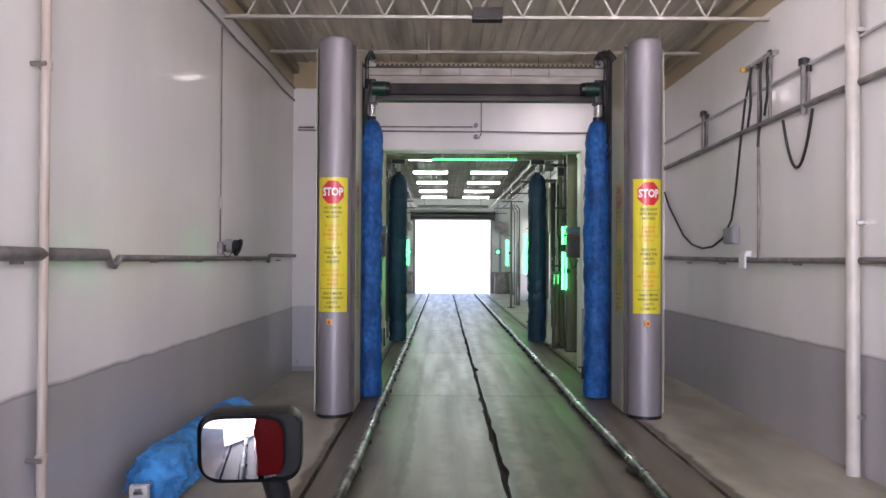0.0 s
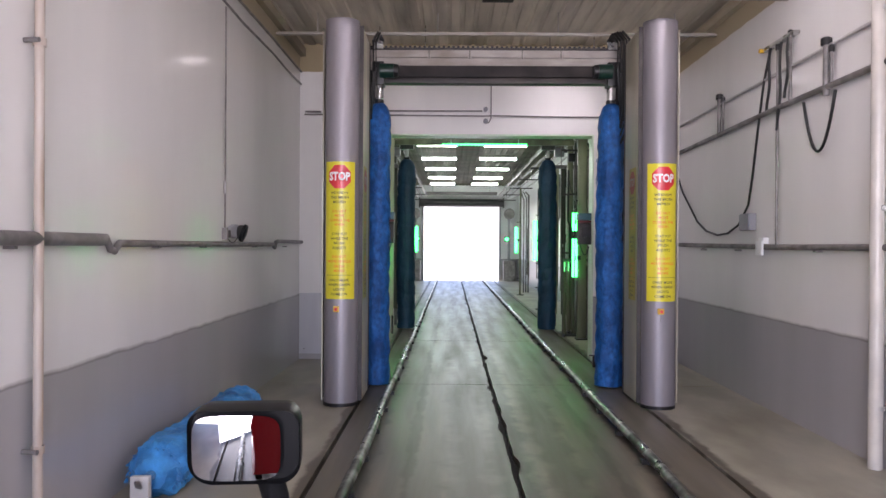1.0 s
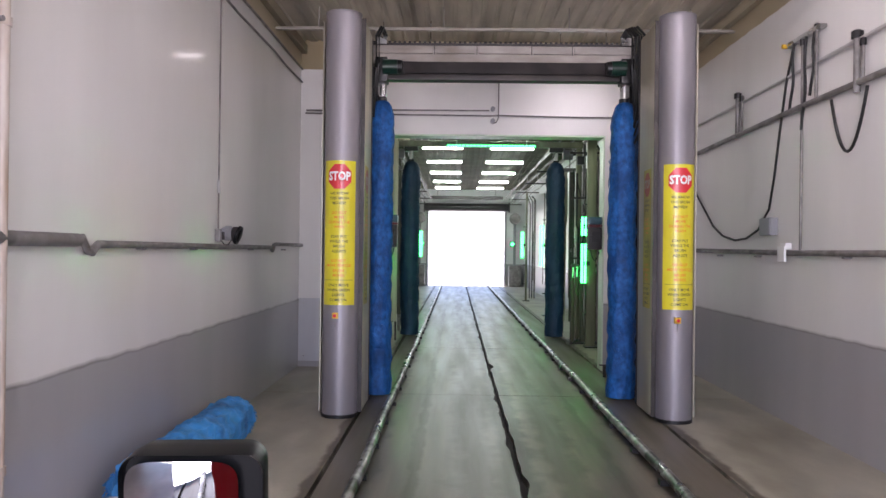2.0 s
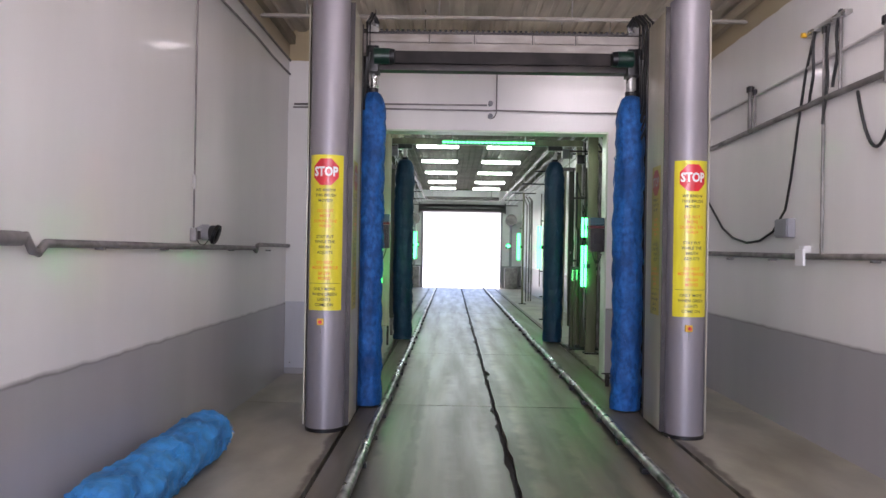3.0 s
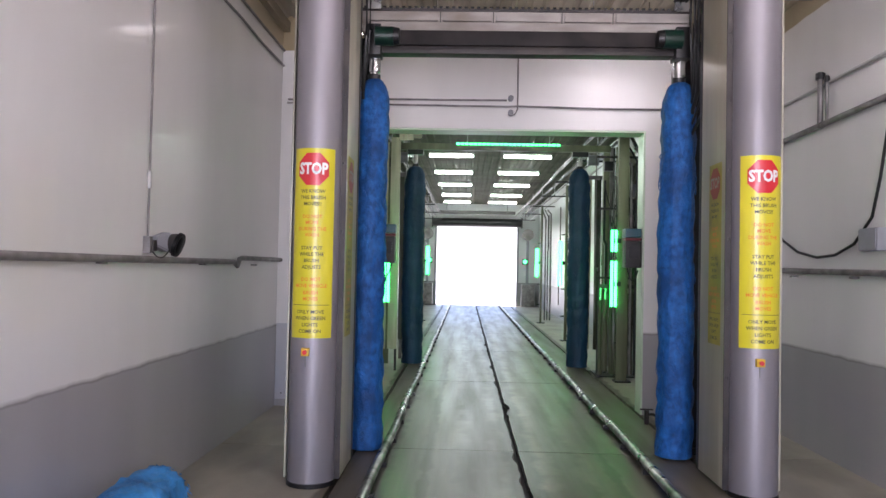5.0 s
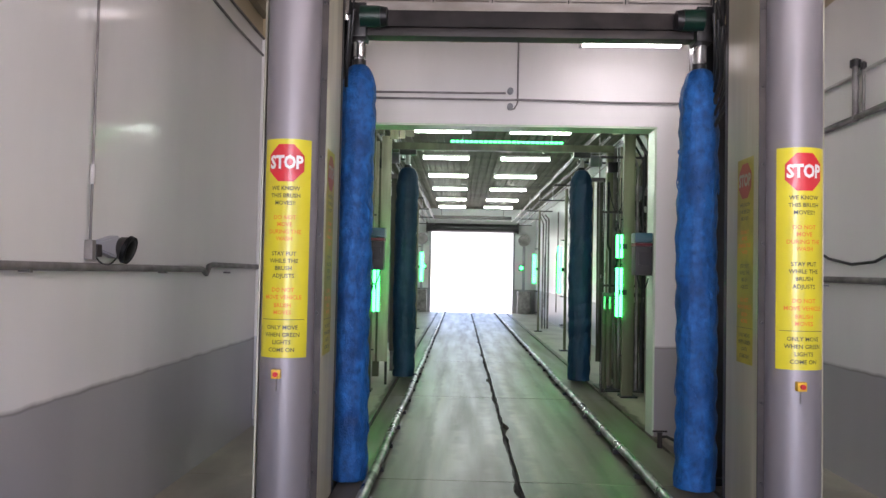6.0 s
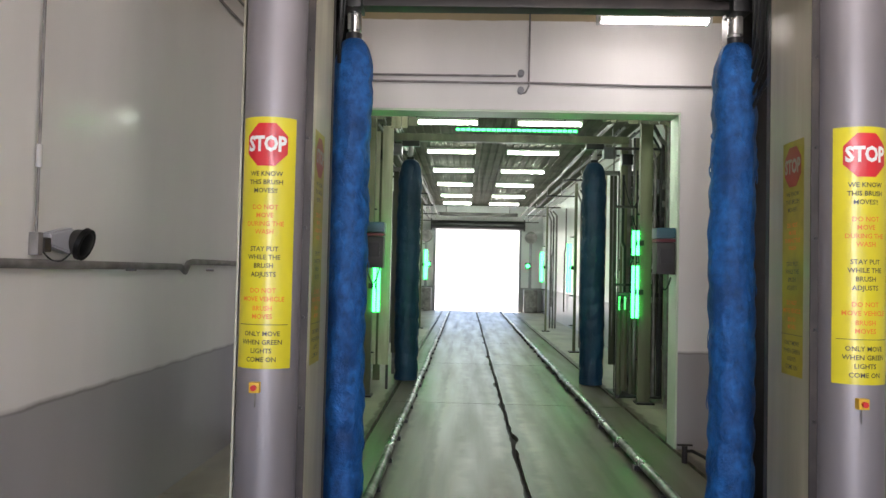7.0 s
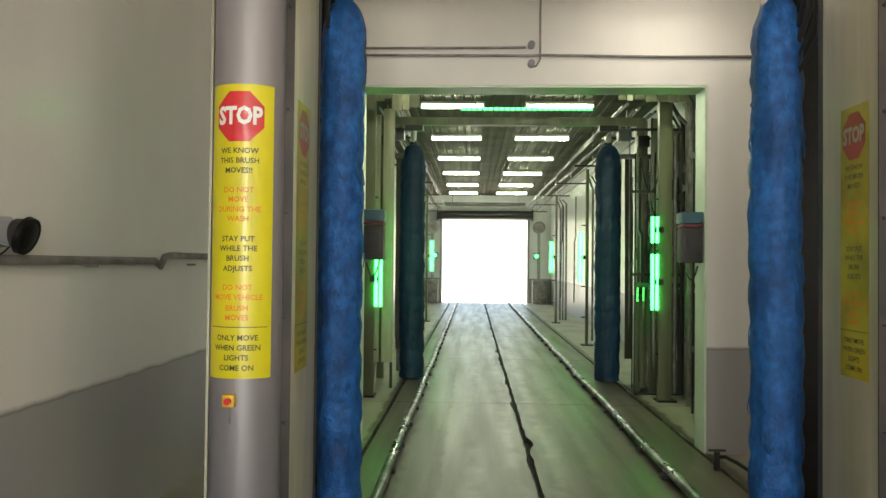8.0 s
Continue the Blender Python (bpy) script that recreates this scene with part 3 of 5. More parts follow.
def pillar(side):
    x, name = side * PX, "gantry_pillar"
    p = thing(name, "brushed grey metal pillar with a rounded front and flat steel side plates", "pillar", (x, 0.1, 0), "gantry pillars")
    bm = B()
    seg, levels = 40, 12
    rings = []
    for j in range(levels + 1):
        z = 0.03 + (3.44 - 0.03) * j / levels
        rings.append([bm.verts.new((x + PR * math.sin(-math.pi / 2 + math.pi * k / seg), -PR * math.cos(-math.pi / 2 + math.pi * k / seg), z)) for k in range(seg + 1)])
    for ra, rb in zip(rings, rings[1:]):
        for k in range(seg):
            bm.faces.new((ra[k], ra[k + 1], rb[k + 1], rb[k]))
    for r in (rings[0], rings[-1]):
        bm.faces.new(r)
    for j in range(levels):
        bm.faces.new((rings[j][0], rings[j][-1], rings[j + 1][-1], rings[j + 1][0]))
    part("round_front", bm, M_PILLAR, p)
    part("cap_rim", cyl(B(), (x, 0, 3.441), (x, 0, 3.452), PR + 0.003, seg=40), M_PILLAR, p)
    foot = cyl(B(), (x, 0, 0.0), (x, 0, 0.028), PR + 0.004, seg=40)
    part("foot", box(foot, x - 0.15, x + 0.15, 0.0, 0.58, 0.001, 0.029, bevel=0.004), M_DARK, p)
    inner = side * 1.245
    part("inner_plate", box(B(), inner, inner + side * 0.012, 0.012, 0.56, 0.03, 3.4, bevel=0.002), M_PLATE, p, "dull reflective steel side plate")
    part("outer_plate", box(B(), side * 1.60, side * 1.612, 0.012, 0.56, 0.03, 3.4, bevel=0.002), M_PLATE, p)
    part("back_plate", box(B(), inner + side * 0.014, side * 1.598, 0.55, 0.56, 0.03, 3.4), M_DARK, p)
    part("flange", box(B(), inner - side * 0.004, side * 1.282, 0.002, 0.010, 0.03, 3.42), M_BROWN, p)
    part("edge_strip", box(B(), inner - side * 0.006, inner - side * 0.001, 0.515, 0.555, 0.03, 3.4), M_BROWN, p)
    for z in (0.3, 0.75, 1.2, 1.65, 2.1, 2.55, 3.0):
        part("bolt", cyl(B(), (side * 1.264, 0.002, z), (side * 1.264, -0.008, z), 0.009, seg=8), M_DARK, p)

    def round_front(u, v, lift):
        a = u / (PR + lift)
        return Vector((x + (PR + lift) * math.sin(a), -(PR + lift) * math.cos(a), SIGN_TOP - v))

    def flat_side(u, v, lift):
        # read from the lane: the sticker's left edge is the far one on the east plate
        return Vector((inner - side * lift, 0.21 - side * u * 0.95, SIGN_TOP - 0.01 - v))
    sign(round_front, "tall yellow vinyl warning sticker with a red octagon", SIGN_W, M_YELLOW, M_RED, M_WHITE)
    sign(flat_side, "yellow warning sticker darkened for shade on a steel side plate", 0.26, M_YELLOW_SHADED, M_RED_SHADED, M_WHITE_SHADED)
    e = thing("push_button", "small orange push button box on the pillar", "button", (x, -PR, 0.86), "pillar push buttons")
    part("body", box(B(), x - 0.045, x + 0.005, -PR - 0.03, -PR + 0.012, 0.845, 0.895, bevel=0.005), M_BUTTON, e)
    part("knob", cyl(B(), (x - 0.02, -PR - 0.028, 0.87), (x - 0.02, -PR - 0.045, 0.87), 0.014, seg=14), M_RED, e)
    part("cord", tube(B(), [(x - 0.02, -PR - 0.006, 0.846), (x - 0.02, -PR - 0.006, 0.775)], 0.003, 6), M_CONDUIT, e)


def bristle(cx, cy, z0, z1, r, seed, taper=0.35, droop=0.02):
    """A hanging round brush of wet foam: ribbed, lumpy, rounded at its head."""
    bm = B()
    seg, lev = 56, 150
    rings = []
    for j in range(lev + 1):
        f = j / lev
        z = z0 + (z1 - z0) * f
        head = 1.0
        if z1 - z < taper:
            q = (z1 - z) / taper
            head = 0.30 + 0.70 * math.sqrt(max(0.0, 1 - (1 - q) ** 2.4))
        ring = []
        for k in range(seg):
            a = k * math.tau / seg
            nz = noise.noise(Vector((math.cos(a) * 2.2 + seed, math.sin(a) * 2.2, z * 1.7))) * 0.07
            nf = noise.noise(Vector((math.cos(a) * 5 + seed, math.sin(a) * 5, z * 16.0))) * 0.06
            rib = 0.006 * math.sin(a * 19 + 2.2 * noise.noise(Vector((seed, z * 1.3, 0.5))))
            layer = 0.085 * abs(math.sin(z * 13 + seed + 0.5 * math.sin(a + seed) + 1.6 * noise.noise(Vector((seed, z * 2.1, math.sin(a) * 0.4))))) - 0.05
            rr = r * head * (1 + nz + nf + rib + layer)
            sway = droop * noise.noise(Vector((seed * 2, z * 0.8, 3)))
            ring.append(bm.verts.new((cx + sway + rr * math.cos(a), cy + rr * math.sin(a), z)))
        rings.append(ring)
    for ra, rb in zip(rings, rings[1:]):
        for k in range(seg):
            bm.faces.new((ra[k], ra[(k + 1) % seg], rb[(k + 1) % seg], rb[k]))
    bm.faces.new(rings[0][::-1])
    bm.faces.new(rings[-1])
    return bm


def fringe(cx, cy, z0, z1, r, count, seed):
    """Loose foam strips that lie over the brush and stick out a little at its edge."""
    rnd = random.Random(seed)
    bm = B()
    for _ in range(count):
        a, z, ln = rnd.uniform(0, math.tau), rnd.uniform(z0 + 0.35, z1 - 0.45), rnd.uniform(0.05, 0.12)
        w = rnd.uniform(0.004, 0.009)
        t = Vector((-math.sin(a), math.cos(a), 0))
        rad = Vector((math.cos(a), math.sin(a), 0))
        prev = None
        for i in range(5):
            f = i / 4
            c = Vector((cx, cy, z - ln * f)) + rad * (r * (0.97 + 0.07 * math.sin(f * 2.6)) + rnd.uniform(-0.003, 0.003)) + t * (0.02 * math.sin(f * 3 + a))
            q = [bm.verts.new(c + t * w * s + rad * o) for s, o in ((-1, 0), (1, 0), (1, 0.004), (-1, 0.004))]
            if prev:
                for k in range(4):
                    bm.faces.new((prev[k], prev[(k + 1) % 4], q[(k + 1) % 4], q[k]))
            else:
                bm.faces.new(q[::-1])
            prev = q
        bm.faces.new(prev)
    return bm


def wrap_brush(cx, cy, r, z1, side, foam, label, group, seed):
    b = thing("wash_brush", label, "brush", (cx, cy, 0), group)
    part("bristles", bristle(cx, cy, 0.02, z1, r, seed), foam, b, "wet ribbed foam")
    part("loose_foam", fringe(cx, cy, 0.02, z1, r, 60, seed), foam, b)["kind"] = "stuff"
    part("shaft", cyl(B(), (cx, cy, 0.0), (cx, cy, z1 + 0.24), 0.034, seg=18), M_STEEL, b, "bright steel shaft")
    part("collar", cyl(B(), (cx, cy, z1 - 0.01), (cx, cy, z1 + 0.03), 0.05, seg=18), M_DARK, b)
    return b


pillar(-1)
pillar(1)
BY = 0.93
wrap_brush(-1.19, BY, 0.122, 2.90, -1, M_BLUE, "tall wet blue foam wrap brush hanging beside the gantry pillar", "blue wrap brushes", 3.1)
wrap_brush(1.185, BY, 0.132, 2.90, 1, M_BLUE, "tall wet blue foam wrap brush hanging beside the gantry pillar", "blue wrap brushes", 7.7)

gantry = thing("brush_gantry", "dark steel cross beam with green motors and a grey header casing", "gantry", (0, 0.95, 0))
part("cross_beam", box(B(), -1.24, 1.24, 0.86, 1.02, 3.155, 3.27, bevel=0.008), M_BEAM, gantry, "dark brown beam")
part("lower_rail", box(B(), -1.23, 1.23, 0.875, 1.0, 3.092, 3.153, bevel=0.012), M_BROWN, gantry)
part("header", box(B(), -1.30, 1.30, 0.98, 1.30, 3.272, 3.46, bevel=0.01), M_HEADER, gantry, "grey sheet-metal casing")
for k, (xa, xb) in enumerate(((-1.26, -0.70), (-0.66, -0.28), (-0.24, 0.26), (0.30, 0.66), (0.70, 1.26))):
    part("casing_panel", box(B(), xa, xb, 0.950, 0.978, 3.375, 3.448, bevel=0.004), M_HEADER, gantry)
    part("panel_gap", box(B(), xb + 0.017, xb + 0.023, 0.972, 0.979, 3.37, 3.455), M_DARK, gantry, smooth=False)
part("header_lip", box(B(), -1.31, 1.31, 0.955, 0.976, 3.285, 3.31), M_HEADER, gantry)
part("toothed_rack", box(B(), -1.30, 1.30, 0.985, 1.02, 3.463, 3.485), M_BROWN, gantry)
for k in range(52):
    part("rack_tooth", box(B(), -1.29 + k * 0.05, -1.265 + k * 0.05, 0.987, 1.018, 3.487, 3.502), M_DARK, gantry, smooth=False)
for s in (-1, 1):
    # Widened along the camera's sight lines; its black fills the shaded gap here.
    part("arm_post", box(B(), s * 1.215, s * 1.49, 1.075, 1.26, 0.05, 3.27, bevel=0.008), M_DARK, gantry, "black steel arm post widened to fill the shaded gap")
    part("post_foot", box(B(), s * 1.19, s * 1.52, 1.04, 1.30, 0.0, 0.05), M_DARK, gantry)
    mot = part("motor", cyl(B(), (s * 1.03, 0.80, 3.2), (s * 1.17, 0.80, 3.2), 0.072, seg=22), M_GREEN, gantry, "green enamelled motor")
    part("end_bell", cyl(B(), (s * 0.985, 0.80, 3.2), (s * 1.028, 0.80, 3.2), 0.062, 0.07, seg=22), M_DARK, mot)
    part("gearbox", box(B(), s * 1.13, s * 1.25, 0.80, 0.99, 3.06, 3.30, bevel=0.015), M_DARK, gantry)
    part("pillar_tie", box(B(), s * 1.30, s * 1.42, 0.565, 0.98, 3.30, 3.38, bevel=0.006), M_DARK, gantry)
    part("shaft_sleeve", cyl(B(), (s * 1.188, BY, 2.95), (s * 1.188, BY, 3.06), 0.046, seg=18), M_STEEL, gantry)


# hoses gathered at the pillar heads
for s, count in ((1, 5), (-1, 2)):
    hb = thing("hose_bundle", "black feed hoses hanging at the gantry pillar head", "hoses", (s * 1.2, 0.7, 3.2), "gantry hoses")
    for k in range(count):
        x = s * (1.15 + 0.022 * k)
        part("hose", tube(B(), [(x, 0.94, 3.54), (x + s * 0.02, 0.80 - 0.02 * k, 3.58), (x + s * 0.05, 0.68 - 0.03 * k, 3.46), (x + s * 0.045, 0.66 - 0.02 * k, 3.2 - 0.05 * k), (x + s * 0.07, 0.70, 2.95 - 0.08 * k), (s * 1.262, 0.83, 2.8 - 0.08 * k)], 0.010 + 0.003 * (k % 3), 8), M_HOSE, hb)
    part("clamp", box(B(), s * 1.15, s * 1.26, 0.93, 0.948, 3.462, 3.56), M_STEEL, hb)
fv = thing("floor_valve", "small rusty valve stub on the floor with a dark hose", "valve", (1.3, 2.2, 0))
part("stub", cyl(B(), (1.28, 2.2, 0.0), (1.28, 2.2, 0.13), 0.022, seg=12), M_BROWN, fv)
part("handle", box(B(), 1.22, 1.34, 2.19, 2.21, 0.132, 0.145), M_BROWN, fv)
part("elbow", tube(B(), [(1.28, 2.2, 0.09), (1.33, 2.17, 0.10), (1.40, 2.12, 0.07), (1.48, 2.02, 0.02), (1.60, 1.9, 0.014), (1.8, 1.85, 0.014)], 0.013, 8), M_HOSE, fv)

# ---- floor rails ----
def guide_rail(x, ya, yb, label):
    g = thing("guide_rail", label, "rail", (x, (ya + yb) / 2, 0), "wheel guide rails")
    part("tube", tube(B(), [(x + 0.008 * math.sin(i * 1.7), ya + (yb - ya) * i / 40, 0.062) for i in range(41)], 0.034, 12), M_RAIL, g)
    y = ya + 0.4
    while y < yb:
        part("bracket", box(B(), x - 0.045, x + 0.045, y - 0.03, y + 0.03, 0.0, 0.035, bevel=0.004), M_DARK, g, smooth=False)
        y += 0.75


guide_rail(-1.02, Y_ENTRY + 0.4, Y_EXIT - 0.5, "scraped wet steel guide rail on the lane edge")
guide_rail(0.875, Y_ENTRY + 0.4, Y_EXIT - 0.5, "scraped dark steel guide rail with splashed grime")


# ---- west wall: pipes, horn sensor, wheel brush ----
wp = thing("wall_pipe", "dusty grey conduit along the wall at window height", "pipe", (-2.31, 0, 1.44), "wall conduits")
XW = WALL_L + 0.03
part("conduit", tube(B(), [(XW, -2.62, 1.39), (XW, -2.55, 1.437), (XW, 1.12, 1.437), (XW, 1.2, 1.405), (XW, 1.26, 1.462), (XW, 1.34, 1.472), (XW, Y_PORTAL - 0.004, 1.472)], 0.021, 10), M_CONDUIT, wp)
part("thick_conduit", tube(B(), [(XW + 0.01, -4.65, 1.455), (XW + 0.01, -2.78, 1.455)], 0.033, 12), M_CONDUIT, wp)
part("elbow", tube(B(), [(XW, -2.80, 1.455), (XW, -2.72, 1.47), (XW, -2.66, 1.40), (XW, -2.61, 1.395)], 0.02, 10), M_CONDUIT, wp)
for y in (-4.4, -3.6, -2.0, -1.1, 0.4, 1.7):
    part("clip", box(B(), WALL_L + 0.001, XW + 0.022, y - 0.012, y + 0.012, 1.408, 1.422), M_CONDUIT, wp, smooth=False)
rp = thing("drain_pipe", "white vertical drain pipe streaked with rust", "pipe", (-2.31, -3.42, 0))
part("pipe", cyl(B(), (WALL_L + 0.05, -3.42, 0.0), (WALL_L + 0.05, -3.42, DECK), 0.022, seg=16), M_RUST, rp)
for z in (0.5, 2.34):
    part("clamp", cyl(B(), (WALL_L + 0.05, -3.42, z - 0.018), (WALL_L + 0.05, -3.42, z + 0.018), 0.029, seg=16), M_RUST, rp)
    part("clamp_bolt", cyl(B(), (WALL_L + 0.002, -3.46, z), (WALL_L + 0.075, -3.47, z), 0.012, seg=8), M_CONDUIT, rp)
# Thin bars put in place of two shadow lines below the boarding.
tp = thing("cornice_shadow_line", "pair of thin grey bars drawn for shadow lines along the wall top", "pipe", (-2.31, -3, 3.45))
part("pipe", tube(B(), [(WALL_L + 0.012, Y_ENTRY + 0.004 + i * 0.612, 3.455 + 0.010 * math.sin(i * 2.1)) for i in range(18)] + [(WALL_L + 0.012, Y_PORTAL - 0.004, 3.455)], 0.011, 8), M_CONDUIT, tp)
part("upper_pipe", tube(B(), [(WALL_L + 0.014, Y_ENTRY + 0.004 + i * 0.612, 3.612 + 0.006 * math.sin(i * 1.3)) for i in range(18)] + [(WALL_L + 0.014, Y_PORTAL - 0.004, 3.612)], 0.012, 8), M_CONDUIT, tp)
led = thing("ledger", "brown timber ledger along the top of the wall", "ledger", (-2.3, -3, 3.8))
part("board", box(B(), WALL_L + 0.002, WALL_L + 0.07, Y_ENTRY + 0.01, Y_PORTAL - 0.01, 3.80, 3.90), M_TIMBER, led)
led = thing("ledger", "brown timber ledger along the top of the wall", "ledger", (2.35, -3, 3.8))
part("board", box(B(), WALL_R - 0.07, WALL_R - 0.002, Y_ENTRY + 0.01, Y_PORTAL - 0.01, 3.80, 3.90), M_TIMBER, led)

hs = thing("wall_sensor", "grey conical sensor with a black round face on a wall bracket", "sensor", (-2.3, -0.4, 1.53))
part("feed_conduit", tube(B(), [(WALL_L + 0.02, -0.53, 1.50), (WALL_L + 0.02, -0.53, 3.42)], 0.007, 8), M_CONDUIT, hs)
part("coupling", cyl(B(), (WALL_L + 0.02, -0.53, 1.86), (WALL_L + 0.02, -0.53, 1.96), 0.014, seg=10), M_LIGHT_PIPE, hs)
part("mount", box(B(), WALL_L + 0.001, WALL_L + 0.045, -0.555, -0.515, 1.475, 1.575, bevel=0.006), M_CONDUIT, hs)
part("bracket", box(B(), WALL_L + 0.002, WALL_L + 0.05, -0.513, -0.455, 1.49, 1.555, bevel=0.008), M_BROWN, hs, "dark bracket")
bm = B()
ring = [[bm.verts.new((x, y, z)) for x, z in ((WALL_L + 0.004, lo), (xo, lo), (xo, hi), (WALL_L + 0.004, hi))] for y, xo, lo, hi in ((-0.47, WALL_L + 0.05, 1.52, 1.575), (-0.30, WALL_L + 0.07, 1.485, 1.61))]
for k in range(4):
    bm.faces.new((ring[0][k], ring[0][(k + 1) % 4], ring[1][(k + 1) % 4], ring[1][k]))
bm.faces.new(ring[0][::-1])
bm.faces.new(ring[1])
bmesh.ops.bevel(bm, geom=bm.edges[:], offset=0.008, segments=2, affect="EDGES")
part("wedge", bm, M_HORN, hs, "pale grey wedge housing")
aim, seat = Vector((1.0, 0.04, -0.33)).normalized(), Vector((WALL_L + 0.055, -0.285, 1.55))
part("drum", cyl(B(), seat, seat + aim * 0.045, 0.055, 0.07, seg=28), M_BOX_DARK, hs)
part("rim", cyl(B(), seat + aim * 0.046, seat + aim * 0.068, 0.079, 0.076, seg=28), M_BLACK_GLOSS, hs, "black glossy rim")
part("lens", cyl(B(), seat + aim * 0.0685, seat + aim * 0.076, 0.058, 0.045, seg=28), M_BLACK_GLOSS, hs)
part("wire", tube(B(), sag((WALL_L + 0.03, -0.5, 1.5), (WALL_L + 0.06, -0.3, 1.50), 0.05), 0.004, 6), M_HOSE, hs)

wb = thing("wheel_brush", "bright blue low wheel brush lying beside the lane along the wall", "brush", (-2.08, -1.9, 0))


def lying_brush():
    bm = B()
    seg, lev = 48, 90
    rings = []
    ya, yb = -2.68, -0.80
    for j in range(lev + 1):
        f = j / lev
        end = min(1.0, 0.55 + 0.45 * min(f, 1 - f) / 0.05)
        ring = []
        for k in range(seg):
            a = k * math.tau / seg
            n1 = noise.noise(Vector((math.cos(a) * 2, math.sin(a) * 2, f * 9))) * 0.16 + noise.noise(Vector((math.cos(a) * 7, math.sin(a) * 7, f * 26))) * 0.12
            r = 0.160 * end * (1 + n1)
            ring.append(bm.verts.new((-2.08 + r * math.cos(a), ya + (yb - ya) * f, max(0.004, 0.165 + r * math.sin(a)))))
        rings.append(ring)
    for ra, rb in zip(rings, rings[1:]):
        for k in range(seg):
            bm.faces.new((ra[k], ra[(k + 1) % seg], rb[(k + 1) % seg], rb[k]))
    bm.faces.new(rings[0][::-1])
    bm.faces.new(rings[-1])
    return bm


part("bristles", lying_brush(), M_BLUE_LOW, wb, "matted bright blue bristles")
def tips():
    rnd = random.Random(5)
    bm = B()
    for _ in range(2200):
        a, y = rnd.uniform(-0.6, math.pi + 0.3), rnd.uniform(-2.68, -0.81)
        d = Vector((math.cos(a), rnd.uniform(-0.5, 0.5), math.sin(a))).normalized()
        c = Vector((-2.08, y, 0.165)) + Vector((math.cos(a), 0, math.sin(a))) * 0.14
        u = d.cross(Vector((0, 1, 0.3))).normalized() * rnd.uniform(0.005, 0.010)
        w = d.cross(u).normalized() * 0.006
        tip = bm.verts.new(c + d * rnd.uniform(0.008, 0.026) - Vector((0, 0, rnd.uniform(0.005, 0.03))))
        root = [bm.verts.new(c + u), bm.verts.new(c - u * 0.5 + w), bm.verts.new(c - u * 0.5 - w)]
        for k in range(3):
            bm.faces.new((root[k], root[(k + 1) % 3], tip))
        bm.faces.new(root[::-1])
    return bm


part("bristle_fuzz", tips(), M_BLUE_LOW, wb)["kind"] = "stuff"
part("axle", cyl(B(), (-2.08, -2.84, 0.16), (-2.08, -0.66, 0.16), 0.028, seg=14), M_STEEL, wb)
for y in (-2.82, -0.68):
    part("stand", box(B(), -2.13, -2.03, y - 0.02, y + 0.02, 0.0, 0.20, bevel=0.006), M_LIGHT_PIPE, wb)


# ---- east wall: pipes, cables, boxes ----
ep = thing("wall_pipe", "dusty grey conduit along the wall at window height", "pipe", (2.37, 0, 1.45), "wall conduits")
part("conduit", tube(B(), [(WALL_R - 0.03, Y_ENTRY + 0.004, 1.44), (WALL_R - 0.03, -0.1, 1.445), (WALL_R - 0.03, Y_PORTAL - 0.004, 1.47)], 0.024, 10), M_CONDUIT, ep)
for y in (-7, -5, -3.2, -1.0, 0.6, 1.6):
    part("clip", box(B(), WALL_R - 0.056, WALL_R - 0.001, y - 0.02, y + 0.02, 1.405, 1.42), M_CONDUIT, ep, smooth=False)
jb = thing("junction_box", "small white junction box on the wall conduit", "box", (2.36, 0.0, 1.4))
part("body", box(B(), WALL_R - 0.075, WALL_R - 0.056, -0.07, 0.07, 1.37, 1.50, bevel=0.006), M_WHITE, jb)
part("back", box(B(), WALL_R - 0.055, WALL_R - 0.002, -0.05, 0.05, 1.475, 1.53, bevel=0.004), M_WHITE, jb)
gb = thing("wall_box", "small grey plastic box on the wall", "box", (2.36, 0.36, 1.68))
part("body", box(B(), WALL_R - 0.07, WALL_R - 0.002, 0.22, 0.46, 1.60, 1.76, bevel=0.012), M_GREY_BOX, gb)
part("lid", box(B(), WALL_R - 0.08, WALL_R - 0.071, 0.23, 0.45, 1.61, 1.75, bevel=0.003), M_GREY_BOX, gb)
cd = thing("hanging_cable", "black cable drooping along the wall panels", "cable", (2.38, 1.2, 1.6))
part("cable", tube(B(), [(WALL_R - 0.02, -0.10, 3.22), (WALL_R - 0.03, 0.03, 2.9), (WALL_R - 0.03, 0.15, 2.5), (WALL_R - 0.025, 0.27, 2.1), (WALL_R - 0.02, 0.38, 1.84), (WALL_R - 0.02, 0.62, 1.66),
                         (WALL_R - 0.02, 0.9, 1.585), (WALL_R - 0.02, 1.2, 1.57), (WALL_R - 0.02, 1.55, 1.62), (WALL_R - 0.02, 1.85, 1.73), (WALL_R - 0.02, 2.1, 1.9), (WALL_R - 0.02, 2.4, 2.1), (WALL_R - 0.02, 2.6, 2.3)], 0.011, 8), M_HOSE, cd)
hr = thing("hose_rail", "grey supply pipes high on the wall with stub risers", "pipe", (2.37, 0, 2.64))
part("lower_pipe", tube(B(), [(WALL_R - 0.03, Y_ENTRY + 0.004, 2.66), (WALL_R - 0.03, -0.2, 2.645), (WALL_R - 0.03, Y_PORTAL - 0.004, 2.60)], 0.024, 10), M_CONDUIT, hr)
part("upper_pipe", tube(B(), [(WALL_R - 0.022, Y_ENTRY + 0.004, 3.0), (WALL_R - 0.022, 0.9, 2.94), (WALL_R - 0.022, Y_PORTAL - 0.004, 2.93)], 0.014, 8), M_LIGHT_PIPE, hr)
